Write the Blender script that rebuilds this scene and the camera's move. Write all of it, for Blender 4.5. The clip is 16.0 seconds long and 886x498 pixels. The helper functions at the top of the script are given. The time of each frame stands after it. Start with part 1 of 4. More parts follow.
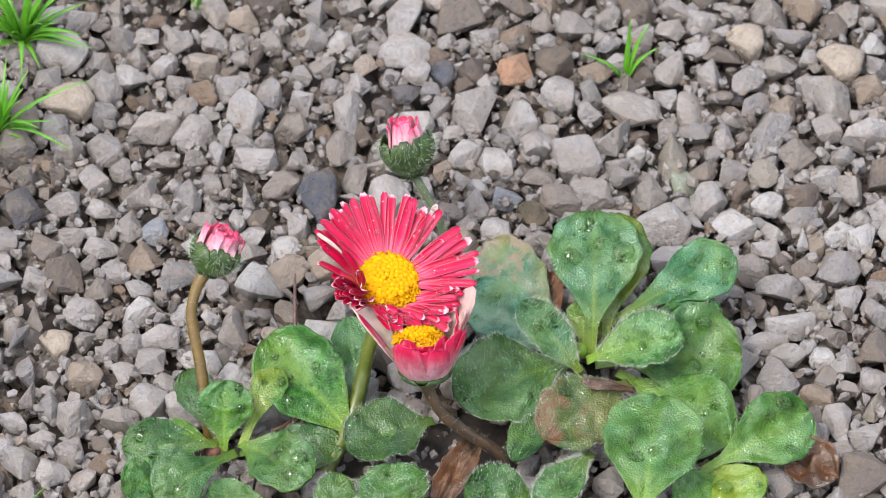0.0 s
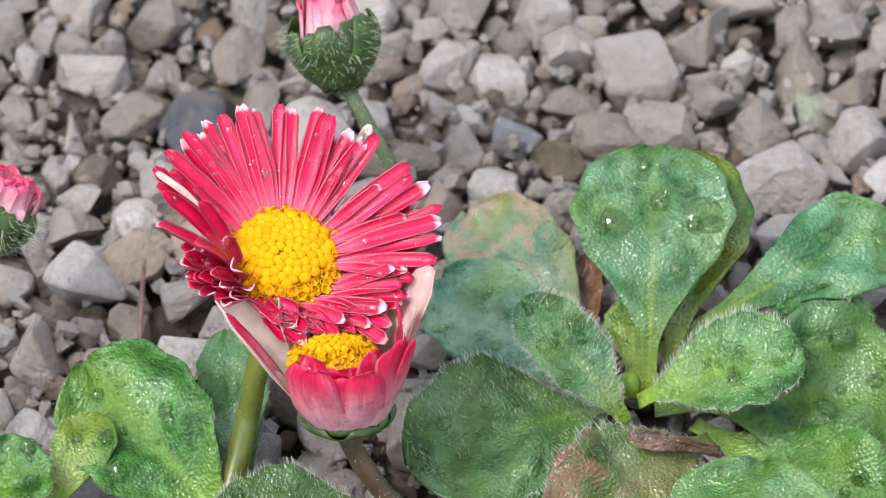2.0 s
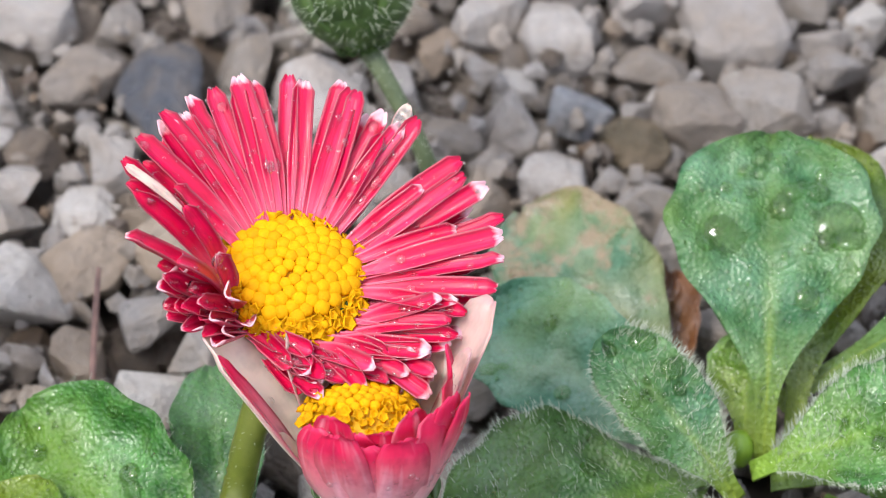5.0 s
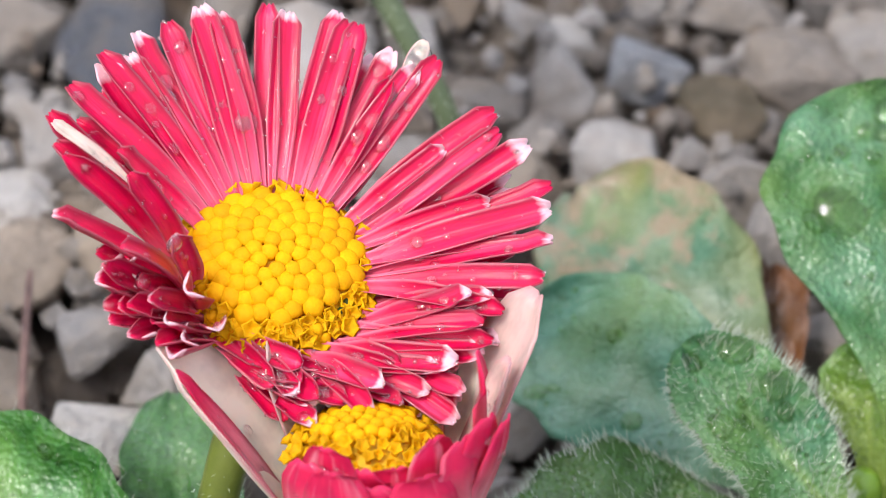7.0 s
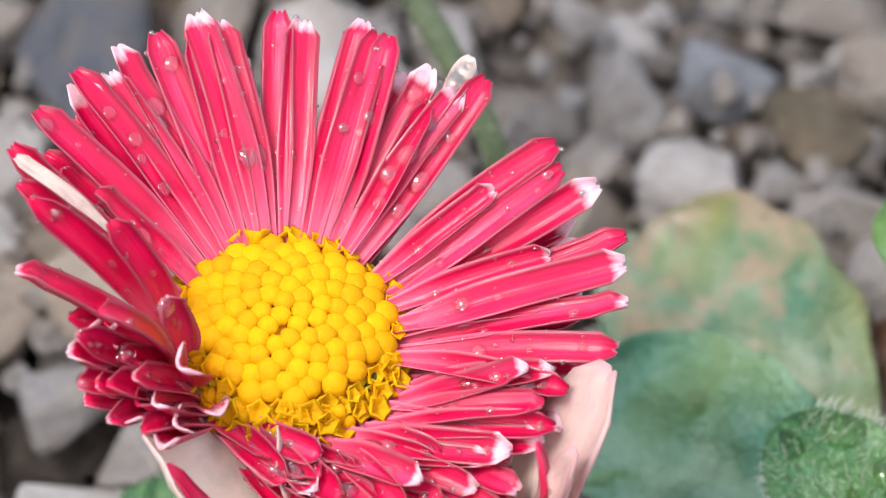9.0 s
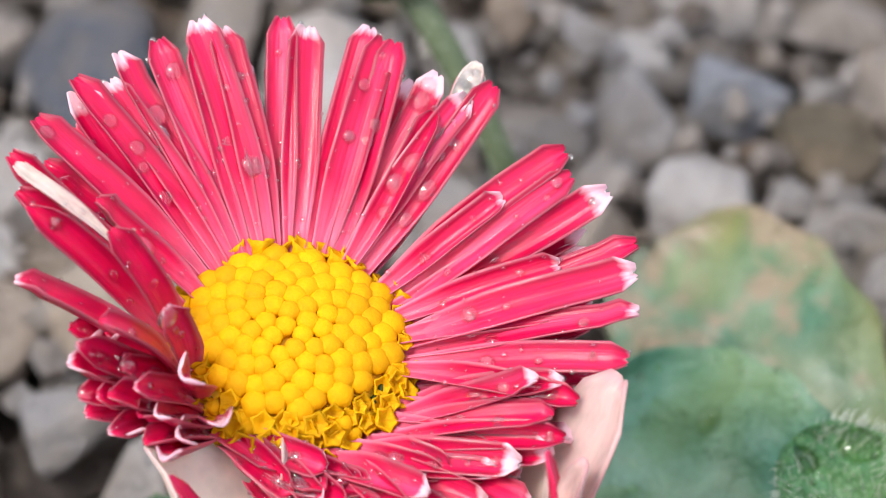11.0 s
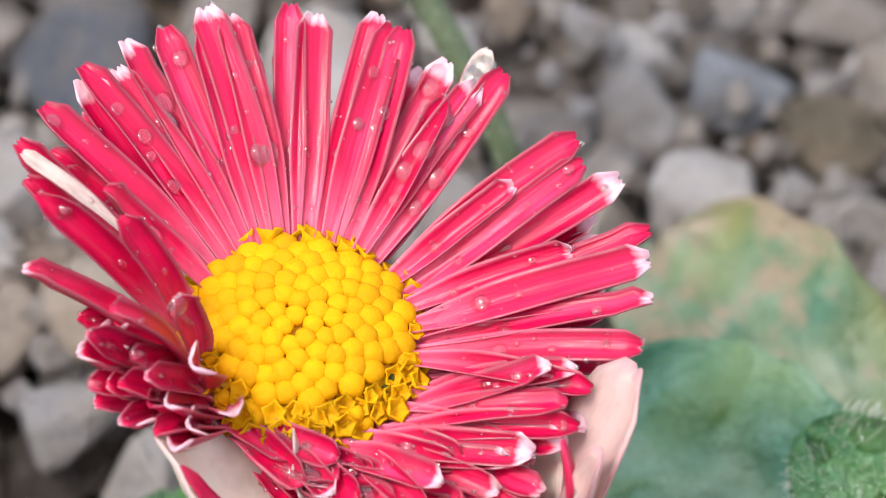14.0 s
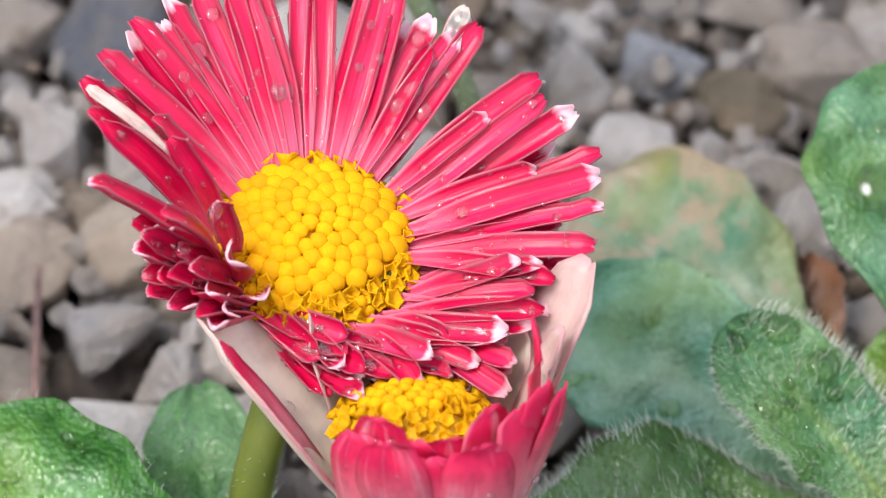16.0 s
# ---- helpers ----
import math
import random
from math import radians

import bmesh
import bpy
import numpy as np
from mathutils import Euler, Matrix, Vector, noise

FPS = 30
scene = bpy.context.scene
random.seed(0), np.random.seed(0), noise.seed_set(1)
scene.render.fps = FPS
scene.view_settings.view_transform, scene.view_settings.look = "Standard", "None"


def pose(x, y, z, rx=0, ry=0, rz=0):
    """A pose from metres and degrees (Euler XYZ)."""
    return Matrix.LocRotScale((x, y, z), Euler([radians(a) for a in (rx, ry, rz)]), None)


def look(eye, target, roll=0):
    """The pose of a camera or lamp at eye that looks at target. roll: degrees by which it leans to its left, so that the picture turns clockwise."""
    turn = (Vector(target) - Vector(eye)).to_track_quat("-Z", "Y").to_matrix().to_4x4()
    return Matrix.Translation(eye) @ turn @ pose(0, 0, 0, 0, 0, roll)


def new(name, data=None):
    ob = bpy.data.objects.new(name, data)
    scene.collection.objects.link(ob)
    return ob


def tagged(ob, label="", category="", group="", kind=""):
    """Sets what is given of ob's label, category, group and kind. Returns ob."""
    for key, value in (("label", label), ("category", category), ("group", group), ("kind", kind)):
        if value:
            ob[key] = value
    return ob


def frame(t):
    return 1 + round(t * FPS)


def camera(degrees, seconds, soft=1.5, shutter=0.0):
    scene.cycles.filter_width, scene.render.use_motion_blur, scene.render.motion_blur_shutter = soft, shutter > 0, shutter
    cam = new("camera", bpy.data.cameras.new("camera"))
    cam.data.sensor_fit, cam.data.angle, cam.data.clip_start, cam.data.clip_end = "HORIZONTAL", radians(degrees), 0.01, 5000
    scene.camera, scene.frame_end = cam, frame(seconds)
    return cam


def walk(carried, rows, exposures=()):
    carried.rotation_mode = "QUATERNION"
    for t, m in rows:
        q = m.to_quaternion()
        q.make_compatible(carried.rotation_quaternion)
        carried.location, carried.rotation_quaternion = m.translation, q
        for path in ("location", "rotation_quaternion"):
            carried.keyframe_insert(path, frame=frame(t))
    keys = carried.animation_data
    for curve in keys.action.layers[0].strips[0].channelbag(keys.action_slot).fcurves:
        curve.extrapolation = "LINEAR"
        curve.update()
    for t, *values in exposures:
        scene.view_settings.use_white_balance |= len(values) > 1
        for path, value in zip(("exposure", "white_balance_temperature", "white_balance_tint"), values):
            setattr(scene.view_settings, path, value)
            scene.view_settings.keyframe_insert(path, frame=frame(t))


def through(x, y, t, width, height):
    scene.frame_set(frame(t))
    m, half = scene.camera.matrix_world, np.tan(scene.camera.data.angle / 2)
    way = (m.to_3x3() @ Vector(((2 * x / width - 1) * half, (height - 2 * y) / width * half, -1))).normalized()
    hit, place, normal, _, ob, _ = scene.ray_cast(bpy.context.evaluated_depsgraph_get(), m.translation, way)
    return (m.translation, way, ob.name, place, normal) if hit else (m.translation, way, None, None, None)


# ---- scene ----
cam = camera(7.0, 16.0, soft=0.85)
PATH = [
    (0, pose(0.01321, -0.97153, 1.24219, 39.240, -1.073, 1.650)),
    (0.5, pose(0.03824, -0.84740, 1.04335, 40.413, -0.195, 2.097)),
    (1, pose(0.06098, -0.77077, 0.97534, 39.882, 0.792, 2.540)),
    (1.5, pose(0.06943, -0.71646, 0.87277, 40.997, 1.032, 3.143)),
    (2, pose(0.06402, -0.57970, 0.70178, 41.469, 1.166, 3.429)),
    (2.5, pose(0.05553, -0.49520, 0.61118, 41.197, 1.137, 3.371)),
    (3, pose(0.04620, -0.46391, 0.59607, 40.299, 0.903, 2.987)),
    (3.5, pose(0.03616, -0.47668, 0.60257, 40.549, 0.056, 2.978)),
    (4, pose(0.03348, -0.46329, 0.60213, 39.906, -0.250, 3.235)),
    (4.2, pose(0.03126, -0.45349, 0.58332, 40.167, -0.488, 3.278)),
    (4.7, pose(0.02915, -0.43675, 0.56312, 40.175, -0.547, 3.166)),
    (5.25, pose(0.02572, -0.40957, 0.53032, 40.189, -0.643, 2.985)),
    (5.8, pose(0.02229, -0.38239, 0.49753, 40.203, -0.739, 2.804)),
    (6.3, pose(0.02018, -0.36565, 0.47733, 40.211, -0.798, 2.692)),
    (6.5, pose(0.02063, -0.35530, 0.45473, 40.925, -0.514, 2.452)),
    (7, pose(0.02579, -0.32918, 0.41916, 41.336, 0.223, 2.848)),
    (7.5, pose(0.02859, -0.29627, 0.38177, 41.348, 0.517, 3.152)),
    (8, pose(0.02855, -0.27316, 0.36347, 40.900, 0.777, 3.149)),
    (8.5, pose(0.02407, -0.26440, 0.35628, 40.777, 0.491, 2.974)),
    (9, pose(0.01690, -0.26204, 0.35510, 40.682, -0.121, 2.734)),
    (9.2, pose(0.01576, -0.26203, 0.35064, 41.034, -0.128, 2.587)),
    (9.7, pose(0.01606, -0.26171, 0.34966, 41.114, -0.083, 2.604)),
    (10.25, pose(0.01656, -0.26119, 0.34807, 41.244, -0.011, 2.631)),
    (10.8, pose(0.01706, -0.26068, 0.34647, 41.374, 0.061, 2.658)),
    (11.3, pose(0.01736, -0.26036, 0.34549, 41.454, 0.106, 2.675)),
    (11.5, pose(0.01642, -0.25938, 0.34414, 41.463, -0.006, 2.641)),
    (12, pose(0.01660, -0.26070, 0.33860, 41.969, 0.000, 2.565)),
    (12.5, pose(0.01756, -0.26268, 0.33543, 42.338, 0.188, 2.526)),
    (13, pose(0.01803, -0.26197, 0.33544, 42.267, 0.199, 2.482)),
    (13.5, pose(0.01507, -0.26144, 0.34005, 41.926, -0.034, 2.336)),
    (14, pose(0.01248, -0.26033, 0.34134, 41.731, -0.212, 2.127)),
    (14.5, pose(0.02052, -0.26364, 0.33547, 42.353, 0.503, 2.503)),
    (15, pose(0.02105, -0.27487, 0.33498, 43.195, 0.637, 2.202)),
    (15.5, pose(0.01976, -0.30915, 0.37718, 42.871, 0.442, 1.945)),
    (16, pose(0.00499, -0.33260, 0.39390, 43.287, -0.973, 1.094)),
]
walk(cam, PATH)

# ---- daylight: overcast sky, broad soft sun ----
world = bpy.data.worlds.new("overcast_sky")
scene.world = world
world.use_nodes = True
wn = world.node_tree.nodes
sky = wn.new("ShaderNodeTexSky")
sky.sky_type = "NISHITA"
sky.sun_disc = False
sky.sun_elevation = radians(62)
sky.sun_rotation = radians(-122)
sky.air_density = 1.0
sky.dust_density = 4.0
sky.ozone_density = 0.6
wn["Background"].inputs["Strength"].default_value = 0.155
# an even veil of cloud over the whole sky
veil = wn.new("ShaderNodeMix")
veil.data_type = "RGBA"
veil.inputs[0].default_value = 0.5
veil.inputs[7].default_value = (6.4, 6.5, 7.3, 1)
world.node_tree.links.new(sky.outputs["Color"], veil.inputs[6])
world.node_tree.links.new(veil.outputs[2], wn["Background"].inputs["Color"])
sun_lamp = bpy.data.lights.new("sun", "SUN")
sun_lamp.energy = 1.4
sun_lamp.angle = radians(18)
sun_lamp.color = (1.0, 0.97, 0.97)
sun = new("sun", sun_lamp)
sun.matrix_world = look((-0.4, -0.25, 0.88), (0, 0, 0))
scene.view_settings.exposure = 0.82

# ---- small helpers; lengths are in millimetres ----
MM = 0.001
VIEW = Vector((0.0, -0.66, 0.75))
UP = Vector((0, 0, 1))


def V(p):
    return Vector(p)


def raw_mesh(name, verts, faces, mat, uvs=None, smooth=True):
    me = bpy.data.meshes.new(name)
    me.from_pydata([tuple(c * MM for c in v) for v in verts], [], faces)
    if uvs is not None:
        layer = me.uv_layers.new(name="grain")
        idx = np.empty(len(me.loops), dtype=np.int32)
        me.loops.foreach_get("vertex_index", idx)
        layer.data.foreach_set("uv", np.asarray(uvs, dtype=np.float32)[idx].ravel())
    me.polygons.foreach_set("use_smooth", [smooth] * len(me.polygons))
    me.materials.append(mat)
    me.update()
    return me


ORIGIN = {}


def thing(name, at, label, category, group="", kind=""):
    """An empty at the foot of a thing, in mm."""
    ob = new(name)
    ob.empty_display_size = 0.002
    ob.location = V(at) * MM
    ORIGIN[ob.name] = V(at)
    return tagged(ob, label, category, group, kind)


def part(name, verts, faces, mat, parent, label="", uvs=None, smooth=True, kind=""):
    """One mesh under a thing or a part; vertices are given in world mm."""
    o = ORIGIN[parent.name]
    me = raw_mesh(name, [(v[0] - o.x, v[1] - o.y, v[2] - o.z) for v in verts], faces, mat, uvs, smooth)
    ob = new(name, me)
    ob.parent = parent
    ORIGIN[ob.name] = o
    return tagged(ob, label, kind=kind)


def shared(name, me, m, parent, label=""):
    """An object on shared mesh data, at the pose m (mm), under a part."""
    ob = new(name, me)
    ob.parent = parent
    o = ORIGIN[parent.name]
    mm = Matrix.Translation(-o) @ m
    mm.translation = mm.translation * MM
    ob.matrix_local = mm
    ORIGIN[ob.name] = o
    return tagged(ob, label)


def frame_of(at, n, spin=0.0, size=(1, 1, 1)):
    """A pose (mm) whose z points along n."""
    q = V(n).to_track_quat("Z", "Y").to_matrix().to_4x4()
    return Matrix.Translation(V(at)) @ q @ Matrix.Rotation(spin, 4, "Z") @ Matrix.Diagonal((*size, 1))


def smooth(a, b, t):
    t = min(1.0, max(0.0, (t - a) / (b - a)))
    return t * t * (3 - 2 * t)


def sheet(rows, thick, down):
    """A closed thin sheet from rows of points: top, underside and rim. down: the way to the underside of each point."""
    n, m = len(rows), len(rows[0])
    verts = [p for r in rows for p in r] + [rows[i][j] + down[i][j] * thick for i in range(n) for j in range(m)]
    faces, k = [], n * m
    for i in range(n - 1):
        for j in range(m - 1):
            a, b, c, d = i * m + j, i * m + j + 1, (i + 1) * m + j + 1, (i + 1) * m + j
            faces += [(a, b, c, d), (k + d, k + c, k + b, k + a)]
    for i in range(n - 1):
        a, d = i * m, (i + 1) * m
        faces.append((a, d, k + d, k + a))
        b, c = i * m + m - 1, (i + 1) * m + m - 1
        faces.append((c, b, k + b, k + c))
    for j in range(m - 1):
        faces.append((j + 1, j, k + j, k + j + 1))
        q = (n - 1) * m
        faces.append((q + j, q + j + 1, k + q + j + 1, k + q + j))
    return verts, faces


def tube(points, radii, sides=10):
    """A round stalk through smooth points."""
    pts, rad = [], []
    n = len(points)
    for i in range(n - 1):
        p0, p1 = V(points[max(i - 1, 0)]), V(points[i])
        p2, p3 = V(points[i + 1]), V(points[min(i + 2, n - 1)])
        for k in range(8):
            t = k / 8
            pts.append(0.5 * (2 * p1 + (p2 - p0) * t + (2 * p0 - 5 * p1 + 4 * p2 - p3) * t * t + (3 * p1 - p0 - 3 * p2 + p3) * t ** 3))
            rad.append(radii[i] * (1 - t) + radii[i + 1] * t)
    pts.append(V(points[-1]))
    rad.append(radii[-1])
    verts, faces, uvs = [], [], []
    for i, p in enumerate(pts):
        d = (pts[min(i + 1, len(pts) - 1)] - pts[max(i - 1, 0)]).normalized()
        a = d.cross(V((0.31, 0.2, 0.93))).normalized()
        b = d.cross(a)
        wob = 1 + 0.06 * noise.noise(p * 0.5)
        for s in range(sides):
            w = 2 * math.pi * s / sides
            verts.append(p + (a * math.cos(w) + b * math.sin(w)) * rad[i] * wob)
            uvs.append((s / sides, i / (len(pts) - 1)))
    for i in range(len(pts) - 1):
        for s in range(sides):
            faces.append((i * sides + s, i * sides + (s + 1) % sides, (i + 1) * sides + (s + 1) % sides, (i + 1) * sides + s))
    faces.append(tuple(range(sides))[::-1])
    faces.append(tuple((len(pts) - 1) * sides + s for s in range(sides)))
    return verts, faces, uvs, pts, rad


def hair_mesh(roots):
    """Fine hairs: tapered three-sided spikes. roots: (point, way, length, radius)."""
    verts, faces = [], []
    for p, d, length, r in roots:
        d = d.normalized()
        a = d.cross(V((0.3, 0.5, 0.81))).normalized()
        b = d.cross(a)
        k = len(verts)
        bend = (a * rng.uniform(-0.3, 0.3) + b * rng.uniform(-0.3, 0.3)) * length
        for s in range(3):
            w = 2 * math.pi * s / 3
            verts.append(p + (a * math.cos(w) + b * math.sin(w)) * r)
        mid = p + d * length * 0.55 + bend * 0.25
        for s in range(3):
            w = 2 * math.pi * s / 3
            verts.append(mid + (a * math.cos(w) + b * math.sin(w)) * r * 0.7)
        verts.append(p + d * length + bend)
        for s in range(3):
            t = (s + 1) % 3
            faces += [(k + s, k + t, k + 3 + t, k + 3 + s), (k + 3 + s, k + 3 + t, k + 6)]
    return verts, faces


rng = random.Random(11)

# ---- materials ----


def material(name):
    m = bpy.data.materials.new(name)
    m.use_nodes = True
    nt = m.node_tree
    return m, nt, nt.nodes["Principled BSDF"]


def node(nt, kind, **values):
    n = nt.nodes.new(kind)
    for key, value in values.items():
        n.inputs[key].default_value = value
    return n


def ramp(nt, fac, stops, mode="LINEAR"):
    n = nt.nodes.new("ShaderNodeValToRGB")
    el = n.color_ramp.elements
    n.color_ramp.interpolation = mode
    while len(el) < len(stops):
        el.new(0.5)
    for e, (pos, col) in zip(el, stops):
        e.position = pos
        e.color = (*col, 1) if len(col) == 3 else col
    nt.links.new(fac, n.inputs["Fac"])
    return n.outputs["Color"]


def mix(nt, fac, a, b, mode="MIX"):
    n = nt.nodes.new("ShaderNodeMix")
    n.data_type = "RGBA"
    n.blend_type = mode
    for slot, v in ((0, fac), (6, a), (7, b)):
        if hasattr(v, "links"):
            nt.links.new(v, n.inputs[slot])
        elif slot == 0:
            n.inputs[slot].default_value = v
        else:
            n.inputs[slot].default_value = (*v, 1)
    return n.outputs[2]


def math_node(nt, op, a, b=0.0):
    n = nt.nodes.new("ShaderNodeMath")
    n.operation = op
    for k, v in ((0, a), (1, b)):
        if hasattr(v, "links"):
            nt.links.new(v, n.inputs[k])
        else:
            n.inputs[k].default_value = v
    return n.outputs[0]


def noise_at(nt, scale, detail=3.0, rough=0.55, coord=None, kind="Object", stretch=None):
    n = node(nt, "ShaderNodeTexNoise", Scale=scale, Detail=detail, Roughness=rough)
    if coord is None:
        coord = nt.nodes.new("ShaderNodeTexCoord").outputs[kind]
    if stretch:
        mp = nt.nodes.new("ShaderNodeMapping")
        mp.inputs["Scale"].default_value = stretch
        nt.links.new(coord, mp.inputs["Vector"])
        coord = mp.outputs["Vector"]
    nt.links.new(coord, n.inputs["Vector"])
    return n.outputs["Fac"]


def bump(nt, bsdf, height, strength, distance, coat=False):
    n = node(nt, "ShaderNodeBump", Strength=strength, Distance=distance)
    nt.links.new(height, n.inputs["Height"])
    nt.links.new(n.outputs["Normal"], bsdf.inputs["Normal"])
    if coat:
        nt.links.new(n.outputs["Normal"], bsdf.inputs["Coat Normal"])


def uv_parts(nt):
    uv = nt.nodes.new("ShaderNodeUVMap")
    uv.uv_map = "grain"
    sep = nt.nodes.new("ShaderNodeSeparateXYZ")
    nt.links.new(uv.outputs["UV"], sep.inputs[0])
    return uv.outputs["UV"], sep.outputs["X"], sep.outputs["Y"]


def leaf_material(name, deep, light, vein, blotch=None, blotch_from=0.6):
    m, nt, b = material(name)
    uv, u, v = uv_parts(nt)
    rnd = nt.nodes.new("ShaderNodeObjectInfo").outputs["Random"]
    big = noise_at(nt, 130.0, 2.0)
    fine = noise_at(nt, 2000.0, 4.0, 0.75)
    mottle = noise_at(nt, 520.0, 4.0, 0.7)
    both = math_node(nt, "ADD", math_node(nt, "MULTIPLY", big, 0.55), math_node(nt, "MULTIPLY", mottle, 0.45))
    col = ramp(nt, both, [(0.38, deep), (0.6, light)])
    col = mix(nt, math_node(nt, "MULTIPLY", ramp(nt, fine, [(0.46, (0, 0, 0)), (0.7, (1, 1, 1))]), 0.4), col, [c * 0.4 for c in deep])
    mid = noise_at(nt, 420.0, 3.0, 0.65)
    col = mix(nt, math_node(nt, "MULTIPLY", ramp(nt, mid, [(0.5, (0, 0, 0)), (0.72, (1, 1, 1))]), 0.1), col, vein)
    drift = noise_at(nt, 75.0, 2.0)
    warm = [light[0] * 2.0, light[1] * 1.05, light[2] * 0.35]
    col = mix(nt, math_node(nt, "MULTIPLY", ramp(nt, drift, [(0.42, (0, 0, 0)), (0.66, (1, 1, 1))]), 0.5), col, warm)
    # pale midrib and a net of side veins
    side = math_node(nt, "ABSOLUTE", math_node(nt, "SUBTRACT", u, 0.5))
    rib = math_node(nt, "SUBTRACT", 1.0, math_node(nt, "MULTIPLY", side, 11.0))
    rib = math_node(nt, "MULTIPLY", math_node(nt, "MAXIMUM", rib, 0.0), math_node(nt, "MAXIMUM", math_node(nt, "SUBTRACT", 0.78, v), 0.08))
    col = mix(nt, rib, col, vein)
    stalk = ramp(nt, v, [(0.05, (1, 1, 1)), (0.42, (0, 0, 0))])
    col = mix(nt, math_node(nt, "MULTIPLY", stalk, 0.75), col, vein)
    cell = node(nt, "ShaderNodeTexVoronoi", Scale=16.0)
    cell.feature = "DISTANCE_TO_EDGE"
    nt.links.new(uv, cell.inputs["Vector"])
    net = ramp(nt, cell.outputs["Distance"], [(0.0, (1, 1, 1)), (0.12, (0, 0, 0))])
    col = mix(nt, math_node(nt, "MULTIPLY", net, 0.03), col, vein)
    if blotch:
        patch = noise_at(nt, 210.0, 4.0, 0.65)
        patch = math_node(nt, "ADD", patch, math_node(nt, "MULTIPLY", v, 0.22))
        col = mix(nt, ramp(nt, patch, [(blotch_from, (0, 0, 0)), (blotch_from + 0.12, (1, 1, 1))]), col, blotch)
    hsv = nt.nodes.new("ShaderNodeHueSaturation")
    nt.links.new(col, hsv.inputs["Color"])
    nt.links.new(math_node(nt, "ADD", 0.55, math_node(nt, "MULTIPLY", rnd, 0.34)), hsv.inputs["Value"])
    nt.links.new(hsv.outputs["Color"], b.inputs["Base Color"])
    nt.links.new(ramp(nt, fine, [(0.3, (0.3,) * 3), (0.75, (0.6,) * 3)]), b.inputs["Roughness"])
    b.inputs["Specular IOR Level"].default_value = 0.4
    nt.links.new(ramp(nt, big, [(0.42, (0.05,) * 3), (0.58, (1, 1, 1))]), b.inputs["Coat Weight"])
    b.inputs["Coat IOR"].default_value = 1.6
    b.inputs["Coat Roughness"].default_value = 0.045
    height = math_node(nt, "ADD", math_node(nt, "MULTIPLY", net, -0.12), math_node(nt, "MULTIPLY", fine, 0.5))
    quilt = noise_at(nt, 520.0, 3.0, 0.6)
    height = math_node(nt, "ADD", height, math_node(nt, "MULTIPLY", quilt, 0.25))
    pits = node(nt, "ShaderNodeTexVoronoi", Scale=2100.0)
    nt.links.new(nt.nodes.new("ShaderNodeTexCoord").outputs["Object"], pits.inputs["Vector"])
    height = math_node(nt, "ADD", height, math_node(nt, "MULTIPLY", pits.outputs["Distance"], 0.9))
    bump(nt, b, height, 0.55, 0.0004, True)
    return m


# blue in the green, pale, fresh and dark tones includes painted sky sheen
LEAF = {
    "green": leaf_material("leaf_green", (0.008, 0.08, 0.004), (0.07, 0.25, 0.04), (0.26, 0.44, 0.04)),
    "pale": leaf_material("leaf_blue_green_sheen", (0.06, 0.25, 0.14), (0.19, 0.46, 0.31), (0.26, 0.46, 0.2)),
    "fresh": leaf_material("leaf_fresh_green", (0.02, 0.15, 0.045), (0.1, 0.34, 0.125), (0.36, 0.5, 0.04)),
    "lime": leaf_material("leaf_yellow_green", (0.03, 0.14, 0.006), (0.15, 0.32, 0.02), (0.34, 0.46, 0.06)),
    "dark": leaf_material("leaf_dark_green", (0.006, 0.06, 0.003), (0.05, 0.2, 0.03), (0.2, 0.36, 0.04)),
    "brownish": leaf_material("leaf_half_withered", (0.08, 0.24, 0.13), (0.26, 0.4, 0.25), (0.36, 0.4, 0.22), (0.38, 0.3, 0.19), 0.64),
    "olive": leaf_material("leaf_olive_withering", (0.02, 0.06, 0.005), (0.1, 0.17, 0.02), (0.2, 0.2, 0.05), (0.15, 0.075, 0.025), 0.64),
    "brown": leaf_material("leaf_dead_brown", (0.04, 0.022, 0.012), (0.17, 0.1, 0.05), (0.14, 0.08, 0.04)),
}


